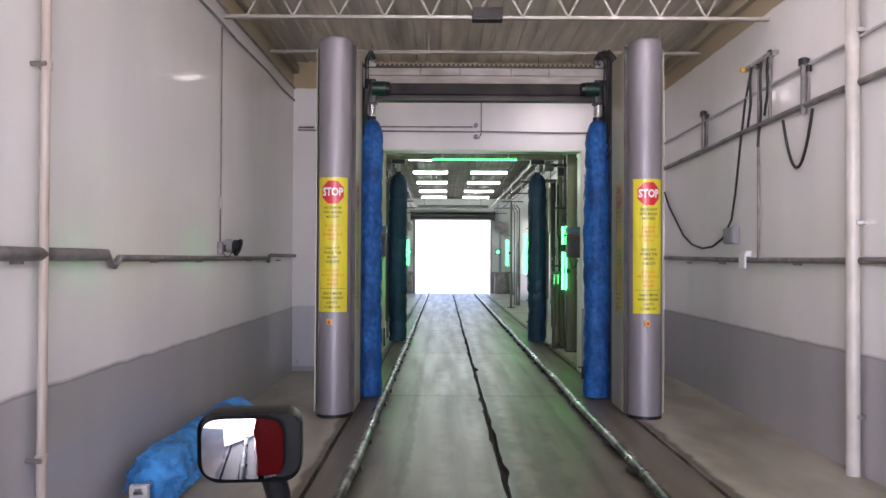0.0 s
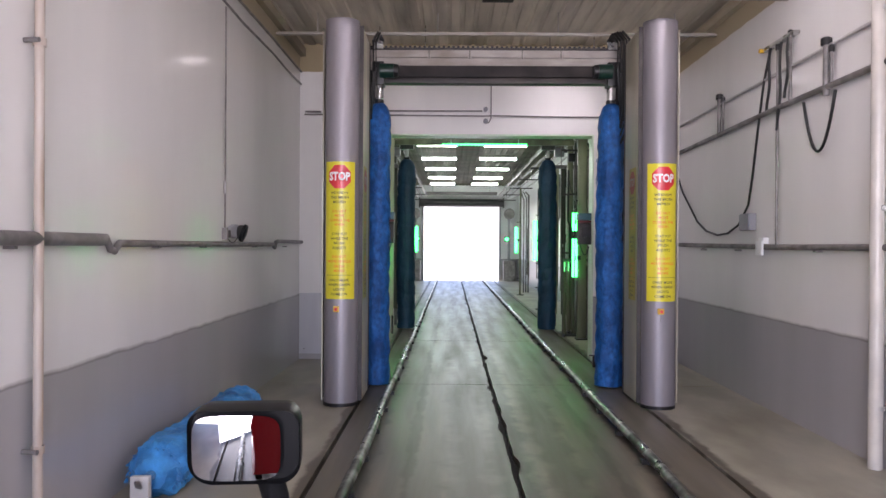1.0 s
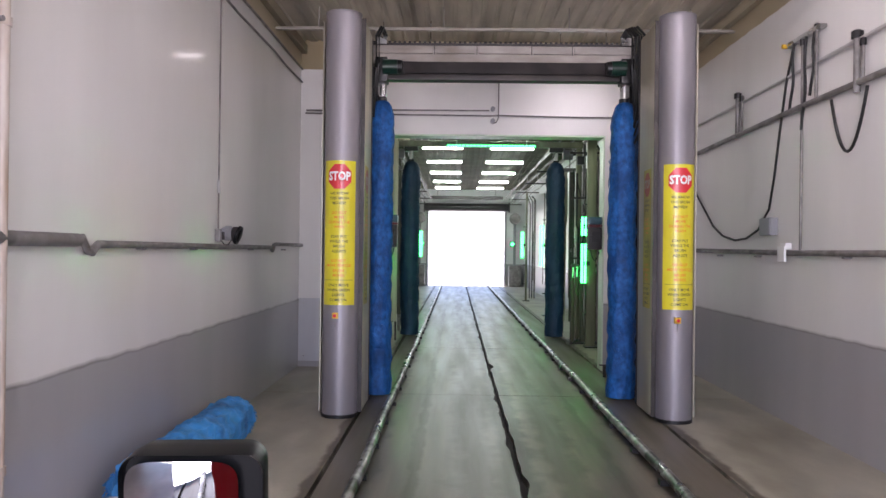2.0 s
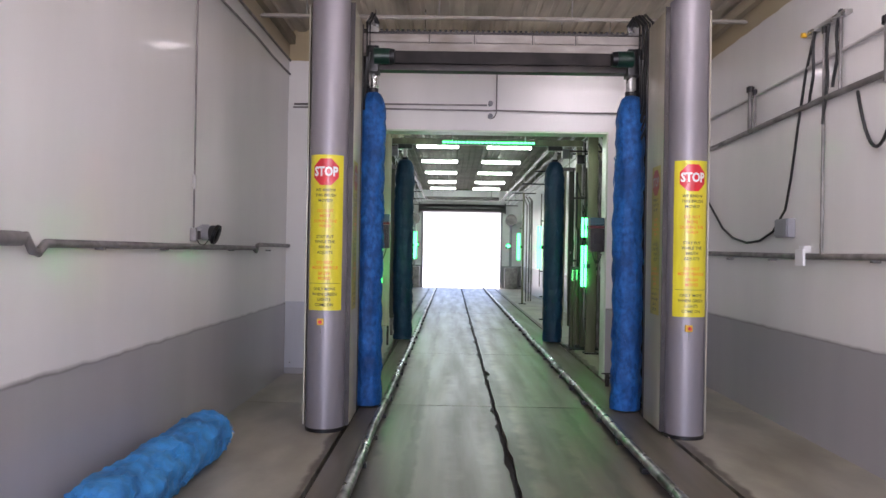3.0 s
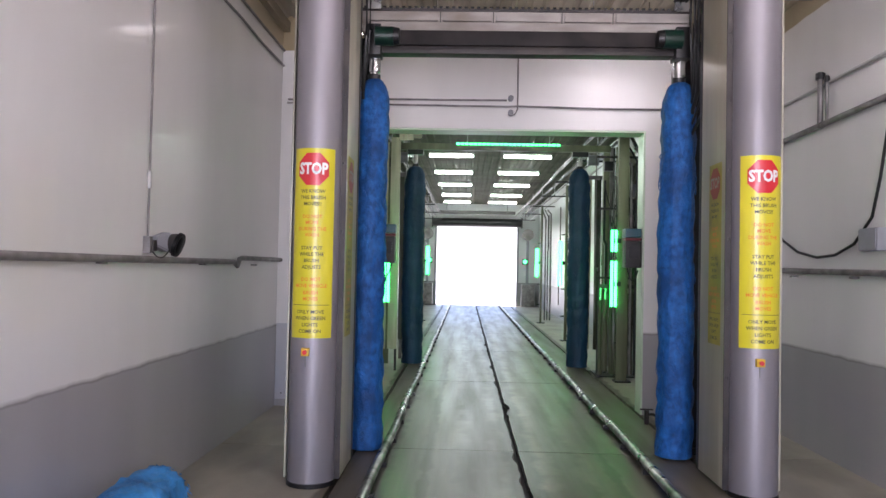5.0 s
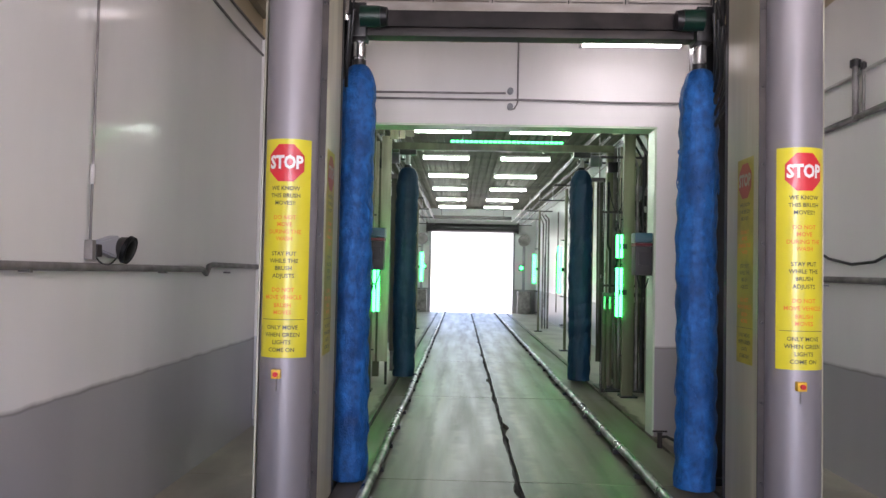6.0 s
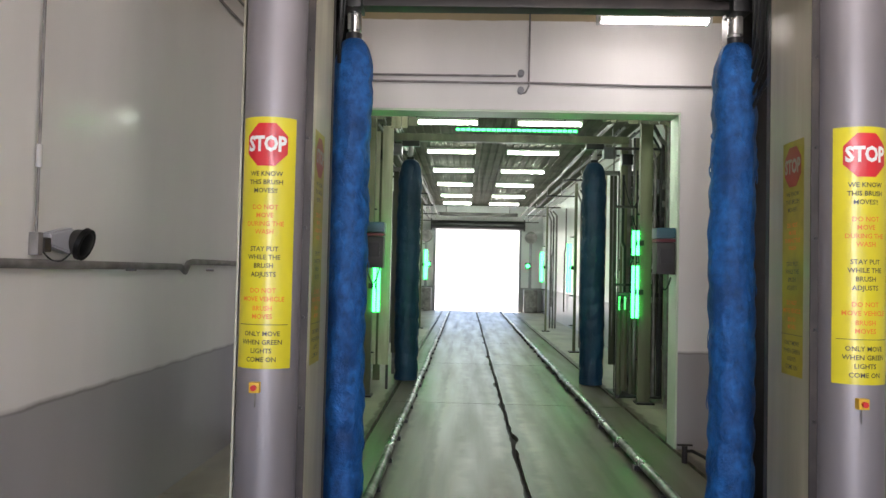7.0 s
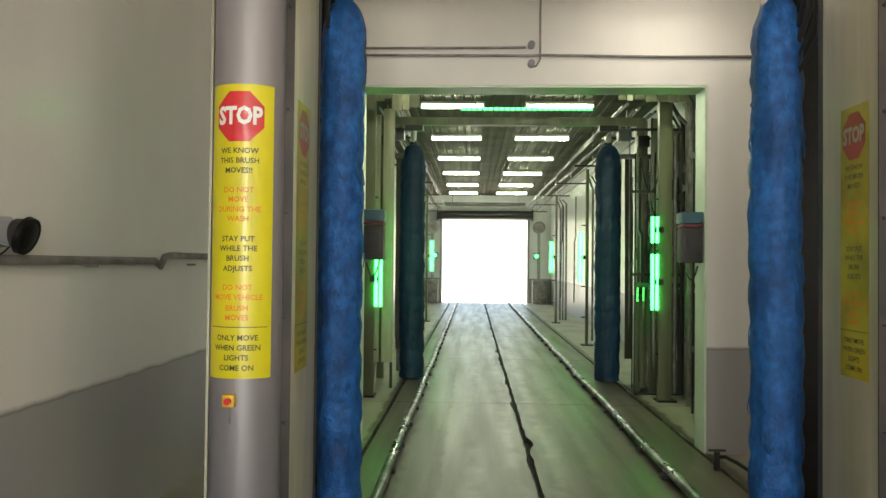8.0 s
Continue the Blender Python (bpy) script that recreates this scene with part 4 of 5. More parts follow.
for y, za, zb, r in ((1.13, 2.60, 3.05, 0.022), (1.02, 2.62, 3.0, 0.012), (-1.12, 2.58, 3.02, 0.024), (-1.2, 2.62, 2.95, 0.012), (-0.52, 2.62, 3.25, 0.013), (-0.28, 1.44, 3.2, 0.012), (-2.9, 2.6, 3.1, 0.02)):
    part("riser", cyl(B(), (WALL_R - 0.035, y, za), (WALL_R - 0.035, y, zb), r, seg=10), M_CONDUIT, hr)
    part("valve", cyl(B(), (WALL_R - 0.035, y, zb - 0.06), (WALL_R - 0.035, y, zb - 0.01), r * 1.7, seg=12), M_DARK, hr)
hk = thing("hose_bracket", "steel hose bracket with dangling black hoses", "bracket", (2.36, -0.3, 3.2))
part("bar", box(B(), WALL_R - 0.06, WALL_R - 0.002, -0.62, 0.02, 3.19, 3.22, bevel=0.004), M_STEEL, hk)
part("knob", cyl(B(), (WALL_R - 0.09, -0.02, 3.2), (WALL_R - 0.05, -0.02, 3.2), 0.02, seg=12), M_BUTTON, hk)
for y0, y1, ln in ((-0.14, -0.08, 0.55), (-0.36, -0.30, 0.75), (-0.50, -0.44, 0.5)):
    part("hose", tube(B(), [(WALL_R - 0.04, y0 + (y1 - y0) * i / 8 + 0.02 * math.sin(i), 3.2 - ln * i / 8) for i in range(9)], 0.012, 8), M_HOSE, hk)
part("hose_loop", tube(B(), sag((WALL_R - 0.03, -1.25, 2.6), (WALL_R - 0.03, -0.75, 2.6), 0.42), 0.012, 8), M_HOSE, hk)
dp = thing("down_pipe", "pale painted down pipe fixed to the wall panels", "pipe", (2.33, -1.86, 0))
part("pipe", cyl(B(), (WALL_R - 0.06, -1.86, 0.0), (WALL_R - 0.06, -1.86, DECK), 0.045, seg=20), M_PALE_PIPE, dp)
for z in (0.4, 1.7, 3.0):
    part("strap", box(B(), WALL_R - 0.06, WALL_R - 0.002, -1.915, -1.805, z - 0.015, z + 0.015), M_STEEL, dp)

# ---- portal wall pipes ----
pp = thing("portal_conduit", "thin pale conduits and two small lamps over the opening", "pipe", (0, 2.63, 3.05))
YP = Y_PORTAL - 0.018
part("long_run", tube(B(), [(WALL_L + 0.06, YP, 3.075), (-0.06, YP, 3.065), (0.06, YP, 3.07), (1.0, YP, 3.055), (WALL_R - 0.06, YP, 3.06)], 0.0105, 8), M_CONDUIT, pp)
part("short_run", tube(B(), [(-1.34, YP, 3.125), (-0.06, YP, 3.128)], 0.0105, 8), M_CONDUIT, pp)
part("riser", tube(B(), [(0.05, YP, 3.9), (0.05, YP, 3.04), (0.02, YP, 2.985), (-0.02, YP, 2.975)], 0.0085, 8), M_CONDUIT, pp)
for z in (3.145, 3.0):
    part("box_lamp", cyl(B(), (-0.02, Y_PORTAL - 0.002, z), (-0.02, Y_PORTAL - 0.06, z), 0.028, seg=16), M_GREY_BOX, pp)
part("stub", cyl(B(), (-2.28, YP, 3.11), (-2.08, YP, 3.11), 0.012, seg=8), M_CONDUIT, pp)

kp = thing("kick_panel", "pale lavender-grey panel screwed to the cross wall foot", "panel", (-2.02, Y_PORTAL, 0.07))
part("sheet", box(B(), WALL_L + 0.006, -1.70, Y_PORTAL - 0.012, Y_PORTAL - 0.002, 0.07, 0.832, bevel=0.003), M_KICK, kp)
for x in (-2.28, -1.76):
    for z in (0.13, 0.77):
        part("screw", cyl(B(), (x, Y_PORTAL - 0.0125, z), (x, Y_PORTAL - 0.016, z), 0.008, seg=8), M_STEEL, kp)


# ---- tunnel beyond the portal ----
def control_box(side):
    xa, xb = side * 1.165, side * 1.322
    c = thing("control_box", "dark control box with teal lid and red stripe", "box", (side * 1.24, 2.76, 1.45), "portal control boxes")
    body = part("body", box(B(), xa, xb, 2.68, 2.84, 1.465, 1.735, bevel=0.01), M_BOX_DARK, c)
    part("stripe", box(B(), xa - side * 0.002, xb, 2.678, 2.842, 1.74, 1.765), M_DULL_RED, c)
    part("lid", box(B(), xa - side * 0.006, xb, 2.672, 2.846, 1.77, 1.86, bevel=0.012), M_TEAL_BOX, c)
    part("screen", box(B(), min(xa, xb) + 0.03, max(xa, xb) - 0.03, 2.672, 2.678, 1.56, 1.68), M_DARK, body)
    part("cord", tube(B(), sag((side * 1.2, 2.76, 1.465), (side * 1.31, 2.78, 1.44), 0.12), 0.007, 6), M_HOSE, c)


control_box(-1)
control_box(1)

lb = thing("led_bar", "long green lit signal bar hung across the lane", "signal", (0.01, 3.45, 2.818))
part("channel", box(B(), -0.585, 0.605, 3.46, 3.485, 2.804, 2.832), M_DARK, lb)
for k in range(24):
    part("led", box(B(), -0.572 + k * 0.0487, -0.537 + k * 0.0487, 3.445, 3.459, 2.808, 2.828), M_LED, lb, smooth=False)
for x in (-0.45, 0.47):
    part("hanger", cyl(B(), (x, 3.472, 2.832), (x, 3.472, DECK + 0.01), 0.006, seg=8), M_STEEL, lb)


def spray_arch(y, tubes, group):
    a = thing("spray_arch", "wet steel spray arch hung with pipes and green lit tubes", "arch", (0, y, 0), group)
    for s in (-1, 1):
        part("post", box(B(), s * (1.52 if y < 6 else 1.57), s * (1.66 if y < 6 else 1.62), y - 0.03, y + 0.05, 0.0, 3.40 if y < 6 else 3.16, bevel=0.006), M_OLIVE_PAINT, a)
        part("foot", box(B(), s * 1.50, s * 1.70, y - 0.1, y + 0.1, 0.0, 0.02), M_DARK, a)
        for dx, r in ((0.10, 0.02), (0.17, 0.014), (0.24, 0.024)):
            part("riser", tube(B(), [(s * (1.6 + dx), y + 0.03, 0.08), (s * (1.6 + dx), y + 0.03, 2.7 + dx), (s * (1.5 + dx), y + 0.03, 3.05)], r, 8), M_CONDUIT if r > 0.015 else M_HOSE, a)
        for z in (0.5, 1.05, 1.6, 2.15):
            noz = part("nozzle", cyl(B(), (s * 1.56, y, z), (s * 1.49, y, z), 0.014, 0.007, seg=10), M_DARK, a)
    if y < 6:
        part("crossbar", box(B(), -1.64, 1.64, y - 0.035, y + 0.035, 3.405, 3.475, bevel=0.006), M_CONDUIT, a)
        part("spray_pipe", cyl(B(), (-1.5, y - 0.055, 3.42), (1.5, y - 0.055, 3.42), 0.02, seg=10), M_STEEL, a)
    for s in (-1, 1):
        for za, zb in tubes:
            for x in (1.445, 1.495):
                part("signal_tube", cyl(B(), (s * x, y - 0.06, za), (s * x, y - 0.06, zb), 0.017, seg=12), M_LED, a, "green lit tube")
            part("tube_holder", box(B(), s * 1.475, s * 1.56, y - 0.075, y - 0.042, (za + zb) / 2 - 0.03, (za + zb) / 2 + 0.03), M_DARK, a)


spray_arch(4.9, [(0.97, 1.56), (1.68, 1.96)], "spray arches")
spray_arch(10.4, [(1.12, 2.02)], "spray arches")
spray_arch(15.4, [(1.25, 2.0)], "spray arches")

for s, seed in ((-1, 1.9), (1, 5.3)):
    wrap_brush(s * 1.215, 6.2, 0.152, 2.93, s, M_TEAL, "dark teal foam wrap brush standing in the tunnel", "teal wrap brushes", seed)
g2 = thing("brush_gantry", "grey steel gantry carrying the two teal brushes", "gantry", (0, 6.25, 0))
part("cross_beam", box(B(), -1.66, 1.66, 6.14, 6.26, 3.175, 3.27, bevel=0.006), M_OLIVE_PAINT, g2)
for s in (-1, 1):
    part("post", box(B(), s * 1.56, s * 1.65, 6.16, 6.26, 0.0, 3.17, bevel=0.006), M_OLIVE_PAINT, g2)
    part("second_post", box(B(), s * 1.72, s * 1.77, 6.5, 6.56, 0.0, 3.3), M_CONDUIT, g2)
    part("motor", cyl(B(), (s * 1.33, 6.2, 3.06), (s * 1.49, 6.2, 3.06), 0.08, seg=20), M_GREY_BOX, g2)
    part("arm", box(B(), s * 1.1, s * 1.33, 6.15, 6.25, 3.10, 3.172), M_DARK, g2)
    part("gearbox", box(B(), s * 1.54, s * 1.68, 5.98, 6.1, 2.88, 3.02, bevel=0.02), M_DARK, g2)

# pipes, hoses and guards on the tunnel sides
rnd = random.Random(11)
for s, wall in ((-1, WALL_L), (1, WALL_R)):
    run = thing("pipe_bundle", "bundle of wet pipes and hoses along the tunnel ceiling", "pipes", (s * 1.6, 12, 3.3), "ceiling pipe bundles")
    for k in range(11):
        x, z = s * (1.40 + 0.06 * k), 3.44 + 0.07 * (k % 3) - 0.017 * k
        part("pipe", tube(B(), [(x + 0.012 * math.sin(i * 1.3 + k), 6.6 + i * 0.99, z + 0.02 * math.sin(i * 2.1 + 2 * k)) for i in range(18)], 0.008 + 0.005 * (k % 3), 7), (M_HOSE, M_CONDUIT, M_LIGHT_PIPE, M_BROWN)[k % 4], run)
    for y in (7.5, 10.5, 13.5, 16.5, 19.5, 22.5):
        part("hanger", box(B(), s * 1.36, s * 2.06, y - 0.02, y + 0.02, 3.22, 3.25), M_DARK, run, smooth=False)
        part("rod", cyl(B(), (s * 1.7, y, 3.25), (s * 1.7, y, DECK + 0.02), 0.008, seg=6), M_STEEL, run)
    side_pipes = thing("riser_pipes", "cluster of wet riser pipes and dangling hoses on the tunnel wall", "pipes", (s * 2.2, 3.8, 0), "wall riser clusters")
    for k in range(9):
        y = 3.05 + 0.27 * k
        x = wall - s * (0.05 + 0.05 * (k % 3))
        part("riser", tube(B(), [(x, y, 0.0), (x, y, rnd.uniform(2.3, 3.3)), (x - s * 0.02, y + 0.1, 3.4), (x - s * 0.02, y + 0.12, 3.93)], rnd.choice((0.014, 0.02, 0.03)), 8), rnd.choice((M_CONDUIT, M_WET_BEIGE, M_LIGHT_PIPE, M_WET_BEIGE)), side_pipes)
    for k in range(5):
        y = 3.3 + 0.4 * k
        z = rnd.uniform(2.2, 3.1)
        part("hose", tube(B(), sag((wall - s * 0.14, y, z), (wall - s * 0.16, y + 0.4, z - 0.15), rnd.uniform(0.25, 0.8)), 0.012, 8), M_HOSE, side_pipes)
    for k, (y, z) in enumerate(((3.35, 2.35), (3.9, 2.2), (4.4, 2.6))):
        part("valve_box", box(B(), wall - s * 0.2, wall - s * 0.101, y - 0.07, y + 0.07, z - 0.1, z + 0.1, bevel=0.008), rnd.choice((M_GREY_BOX, M_DARK)), side_pipes)
    for k in range(7):
        y = 4.25 + 0.19 * k
        x = s * (1.70 + 0.07 * ((k * 3) % 5))
        fr = thing("service_pipe", "wet grimy upright service pipe beside the lane", "pipe", (x, y, 0), "upright service pipes")
        part("pipe", tube(B(), [(x, y, 0.0), (x, y, 1.2), (x + s * 0.01, y + 0.01, 2.4), (x, y, 3.05 + 0.1 * (k % 3)), (x - s * 0.12, y + 0.05, 3.3 + 0.1 * (k % 3)), (x - s * 0.14, y + 0.05, DECK + 0.02)], 0.013 + 0.006 * (k % 4), 8), (M_BROWN, M_WET_BEIGE, M_CONDUIT)[k % 3], fr)
        for z in (0.6, 1.5 + 0.1 * k, 2.5):
            part("fitting", cyl(B(), (x, y, z), (x, y, z + 0.06), 0.024 + 0.005 * (k % 4), seg=10), M_CONDUIT, fr)
    cu = thing("strip_curtain", "olive and beige wet strip curtain hung beside the tunnel brush", "curtain", (s * 1.85, 6.75, 0), "side strip curtains")
    part("rail", box(B(), s * 1.40, s * 2.30, 6.72, 6.78, 2.84, 2.90), M_CONDUIT, cu)
    for q in (1.44, 2.26):
        part("upright", box(B(), s * q - 0.025, s * q + 0.025, 6.80, 6.85, 0.0, 2.9), M_CONDUIT, cu)
    q = 1.42
    while q < 2.24:
        w, low, sway = rnd.uniform(0.05, 0.10), rnd.uniform(0.06, 0.5), rnd.uniform(-0.02, 0.02)
        bm = B()
        rows = [[bm.verts.new((s * (q + dx * w) + sway * f, 6.75 + 0.01 * math.sin(f * 5 + q * 9) + dy, 2.838 - (2.838 - low) * f)) for dx, dy in ((0, 0), (1, 0), (1, 0.006), (0, 0.006))] for f in (0, 0.25, 0.5, 0.75, 1.0)]
        for ra, rb in zip(rows, rows[1:]):
            for k in range(4):
                bm.faces.new((ra[k], ra[(k + 1) % 4], rb[(k + 1) % 4], rb[k]))
        bm.faces.new(rows[0])
        bm.faces.new(rows[-1][::-1])
        part("strip", bm, rnd.choice((M_OLIVE, M_WET_BEIGE, M_WET_BEIGE, M_WET_BEIGE)), cu)
        q += w + rnd.uniform(0.005, 0.05)
    if s > 0:
        skirt = thing("rubber_skirt", "dark muddy rubber strip skirt hung low beside the lane", "curtain", (s * 1.7, 5.2, 0), "rubber skirts")
        part("rail", box(B(), s * 1.34, s * 2.04, 5.17, 5.21, 1.20, 1.25, bevel=0.005), M_BROWN, skirt)
        for q in (1.36, 2.02):
            part("upright", box(B(), s * q - 0.02, s * q + 0.02, 5.215, 5.255, 0.0, 1.25), M_BROWN, skirt)
        q = 1.34
        while q < 1.98:
            w, low, lean = rnd.uniform(0.05, 0.09), rnd.uniform(0.03, 0.10), rnd.uniform(-0.02, 0.02)
            high = rnd.uniform(1.0, 1.199)
            bm = B()
            rows = [[bm.verts.new((s * (q + dx * w) + lean * f, 5.19 + 0.015 * math.sin(f * 6 + q * 17) + dy, high - (high - low) * f)) for dx, dy in ((0, 0), (0.5, -0.012), (1, 0), (1, 0.008), (0, 0.008))] for f in (0, 0.2, 0.4, 0.6, 0.8, 1.0)]
            for ra, rb in zip(rows, rows[1:]):
                for k in range(5):
                    bm.faces.new((ra[k], ra[(k + 1) % 5], rb[(k + 1) % 5], rb[k]))
            bm.faces.new(rows[0])
            bm.faces.new(rows[-1][::-1])
            part("strip", bm, rnd.choice((M_OLIVE, M_OLIVE, M_BROWN, M_MUD)), skirt)
            if high < 1.19:
                part("clip", box(B(), s * (q + w / 2) - 0.01, s * (q + w / 2) + 0.01, 5.186, 5.2, high - 0.02, 1.2), M_STEEL, skirt, smooth=False)
            q += w + rnd.uniform(0.0, 0.012)
        rack = thing("pipe_rack", "crowded rack of thin wet pipes, rods and hoses beside the lane", "pipes", (s * 1.7, 5.5, 0), "tunnel pipe racks")
        part("floor_plate", box(B(), s * 1.36, s * 2.0, 5.28, 5.90, 0.0, 0.012), M_DARK, rack)
        for k in range(22):
            x, y = s * (1.37 + 0.62 * ((k * 7) % 22) / 22), 5.30 + 0.58 * rnd.random()
            foot, head_z = rnd.choice((0.012, 0.012, 0.7, 1.2)), rnd.uniform(2.3, 3.14)
            r = rnd.choice((0.006, 0.008, 0.012, 0.017))
            step = s * rnd.choice((0, 0, 0.03, -0.03))
            bend = rnd.uniform(1.4, 2.1)
            part("pipe", tube(B(), [(x, y, foot), (x, y, bend), (x + step, y, bend + 0.06), (x + step, y, head_z)], r, 7), rnd.choice((M_BROWN, M_STEEL, M_CONDUIT, M_OLIVE, M_LIGHT_PIPE, M_HOSE)), rack)
            if k % 2:
                z = rnd.uniform(1.0, 2.2)
                part("joint", cyl(B(), (x + (step if z > bend else 0), y, z), (x + (step if z > bend else 0), y, z + 0.05), r * 1.9, seg=8), rnd.choice((M_DARK, M_STEEL)), rack)
        for z in (1.32, 2.28, 3.0):
            part("clamp_bar", box(B(), s * 1.36, s * 2.0, 5.55, 5.575, z, z + 0.03), M_BROWN, rack, smooth=False)
        for k in range(5):
            xa, za = 1.42 + 0.11 * k, rnd.uniform(2.1, 3.0)
            part("hose", tube(B(), sag((s * xa, 5.29, za), (s * (xa + 0.2), 5.31, za - rnd.uniform(0.1, 0.5)), rnd.uniform(0.1, 0.35), 10), 0.007, 6), M_HOSE, rack)
        valves = thing("valve_cluster", "grimy valve block with thin looping hoses", "valves", (s * 1.80, 5.3, 2.4), "valve clusters")
        part("block", box(B(), s * 1.76, s * 1.86, 5.33, 5.43, 2.22, 2.42, bevel=0.012), M_BROWN, valves)
        part("coil", box(B(), s * 1.78, s * 1.86, 5.35, 5.43, 2.44, 2.62, bevel=0.02), M_GREY_BOX, valves)
        part("gauge", cyl(B(), (s * 1.90, 5.40, 2.32), (s * 1.90, 5.36, 2.32), 0.04, seg=18), M_STEEL, valves)
        for k in range(6):
            xk = s * (1.72 + 0.05 * k)
            part("hose", tube(B(), sag((s * 1.81, 5.33, 2.24 + 0.03 * k), (xk, 5.40, 1.30 + 0.22 * k), 0.12 + 0.05 * k, 10), 0.006 + 0.002 * (k % 3), 6), M_HOSE if k % 2 else M_CONDUIT, valves)
        part("top_hose", tube(B(), [(s * 1.82, 5.39, 2.62), (s * 1.82, 5.38, 2.85), (s * 1.90, 5.38, 2.98), (s * 2.0, 5.40, 2.94), (s * 2.02, 5.40, 2.7)], 0.009, 7), M_HOSE, valves)
    xs = ((1.70, 1.84), (1.845, 1.97), (1.975, 2.055)) if s > 0 else ((1.37, 1.50), (1.53, 1.62), (1.66, 1.80), (1.84, 1.98))
    yp = 5.94 if s > 0 else 5.40
    panel = thing("back_panel", "tall wet beige sheet panel with dark runs of water", "panel", (s * 1.88, yp, 0), "tunnel back panels")
    for k, (qa, qb) in enumerate(xs):
        part("sheet", box(B(), s * qa, s * qb, yp + 0.004 * k, yp + 0.02 + 0.004 * k, 0.3, 3.22 - 0.07 * k, bevel=0.004), M_WET_BEIGE, panel)
    for q in (xs[0][0] + 0.02, xs[-1][1] - 0.02):
        part("leg", box(B(), s * q - 0.015, s * q + 0.015, yp + 0.036, yp + 0.066, 0.0, 3.0), M_BROWN, panel)
    flaps = thing("flap_row", "row of short olive rubber flaps hung from the spray arch", "curtain", (s * 1.5, 4.6, 3.1), "arch flaps")
    part("rail", box(B(), s * 1.02, s * 2.02, 4.60, 4.63, 3.44, 3.48), M_BROWN, flaps)
    for q in (1.06, 1.98):
        part("hanger", cyl(B(), (s * q, 4.615, 3.48), (s * q, 4.615, DECK + 0.01), 0.01, seg=8), M_STEEL, flaps)
    q = 1.03
    while q < 1.92:
        w, low = rnd.uniform(0.06, 0.11), rnd.uniform(3.0, 3.16)
        part("flap", box(B(), s * q, s * (q + w), 4.590 + rnd.uniform(-0.006, 0.003), 4.597, low, 3.47, bevel=0.002), rnd.choice((M_OLIVE_PAINT, M_OLIVE, M_WET_BEIGE)), flaps, smooth=False)
        q += w + rnd.uniform(0.0, 0.02)
    guard = thing("splash_guard", "wet streaked beige splash guard standing on the floor", "guard", (s * 2.08, 5.1, 0), "splash guards")
    part("sheet", box(B(), s * 2.06, s * 2.10, 3.5, 5.95, 0.06, 1.75, bevel=0.006), M_WET_BEIGE, guard)
    part("top_rail", box(B(), s * 2.045, s * 2.115, 3.48, 5.97, 1.753, 1.80, bevel=0.006), M_CONDUIT, guard)
    for y in (3.6, 4.7, 5.9):
        part("leg", box(B(), s * 2.06, s * 2.11, y - 0.03, y + 0.03, 0.0, 0.058), M_DARK, guard)
    for y in (8.2, 12.6, 17.4, 20.5):
        wpipe = thing("wall_riser", "grey wall riser pipe in the tunnel", "pipe", (wall - s * 0.05, y, 0), "tunnel wall risers")
        part("pipe", tube(B(), [(wall - s * 0.06, y, 3.3), (wall - s * 0.06, y, 2.2), (wall - s * 0.06, y + 0.25, 2.05), (wall - s * 0.06, y + 0.25, 0.4)], 0.02, 8), M_CONDUIT, wpipe)

# exit end
rd = thing("roller_door", "rolled-up dark door drum over the exit doorway", "door", (0, 24.3, 3.2))
part("drum", cyl(B(), (-1.75, 24.28, 3.22), (1.70, 24.28, 3.22), 0.16, seg=24), M_DARK, rd)
for s in (-1, 1):
    part("track", box(B(), s * 1.60 - 0.04 - 0.03, s * 1.60 + 0.04 - 0.03, 24.36, 24.446, 0.0, 3.05), M_GREY_BOX, rd)
    part("end_bracket", box(B(), s * 1.73 - 0.02 - 0.03, s * 1.73 + 0.02 - 0.03, 24.1, 24.446, 3.02, 3.42), M_DARK, rd)
for s in (-1, 1):
    dr = thing("dryer_blower", "round grey dryer blower beside the exit doorway", "blower", (s * 1.95, 24.1, 0), "exit dryer blowers")
    part("stand", box(B(), s * 1.88, s * 1.98, 24.1, 24.2, 0.0, 2.6), M_GREY_BOX, dr)
    part("drum", cyl(B(), (s * 1.93, 23.95, 2.77), (s * 1.93, 24.3, 2.77), 0.22, seg=26), M_CONDUIT, dr)
    part("nozzle", box(B(), s * 1.70, s * 2.2, 23.9, 24.3, 0.02, 0.85, bevel=0.03), M_CONDUIT, dr)
    sg = thing("signal_lamp", "small round green lit signal lamp", "signal", (s * 1.83, 24.05, 1.73), "exit signal lamps")
    part("case", box(B(), s * 1.83 - 0.1, s * 1.83 + 0.1, 23.99, 24.098, 1.62, 1.84, bevel=0.02), M_DARK, sg)
    part("lens", cyl(B(), (s * 1.83, 23.94, 1.73), (s * 1.83, 23.988, 1.73), 0.07, seg=18), M_LED, sg)
ab = thing("exit_beam", "dark air curtain bar across the tunnel end", "bar", (0, 23.6, 3.55))
part("bar", box(B(), -1.5, 1.4, 23.5, 23.7, 3.5, 3.62, bevel=0.01), M_BROWN, ab)
for x in (-1.2, 1.1):
    part("hanger", cyl(B(), (x, 23.6, 3.62), (x, 23.6, DECK + 0.02), 0.012, seg=8), M_STEEL, ab)

# ---- the driver's wing mirror on an added post, and an unseen red car side ----
MX, MY, MZ = -0.858, -5.28, 1.025
wm = thing("wing_mirror", "black plastic vehicle wing mirror on a stout arm", "mirror", (MX + 0.05, MY + 0.07, 0))


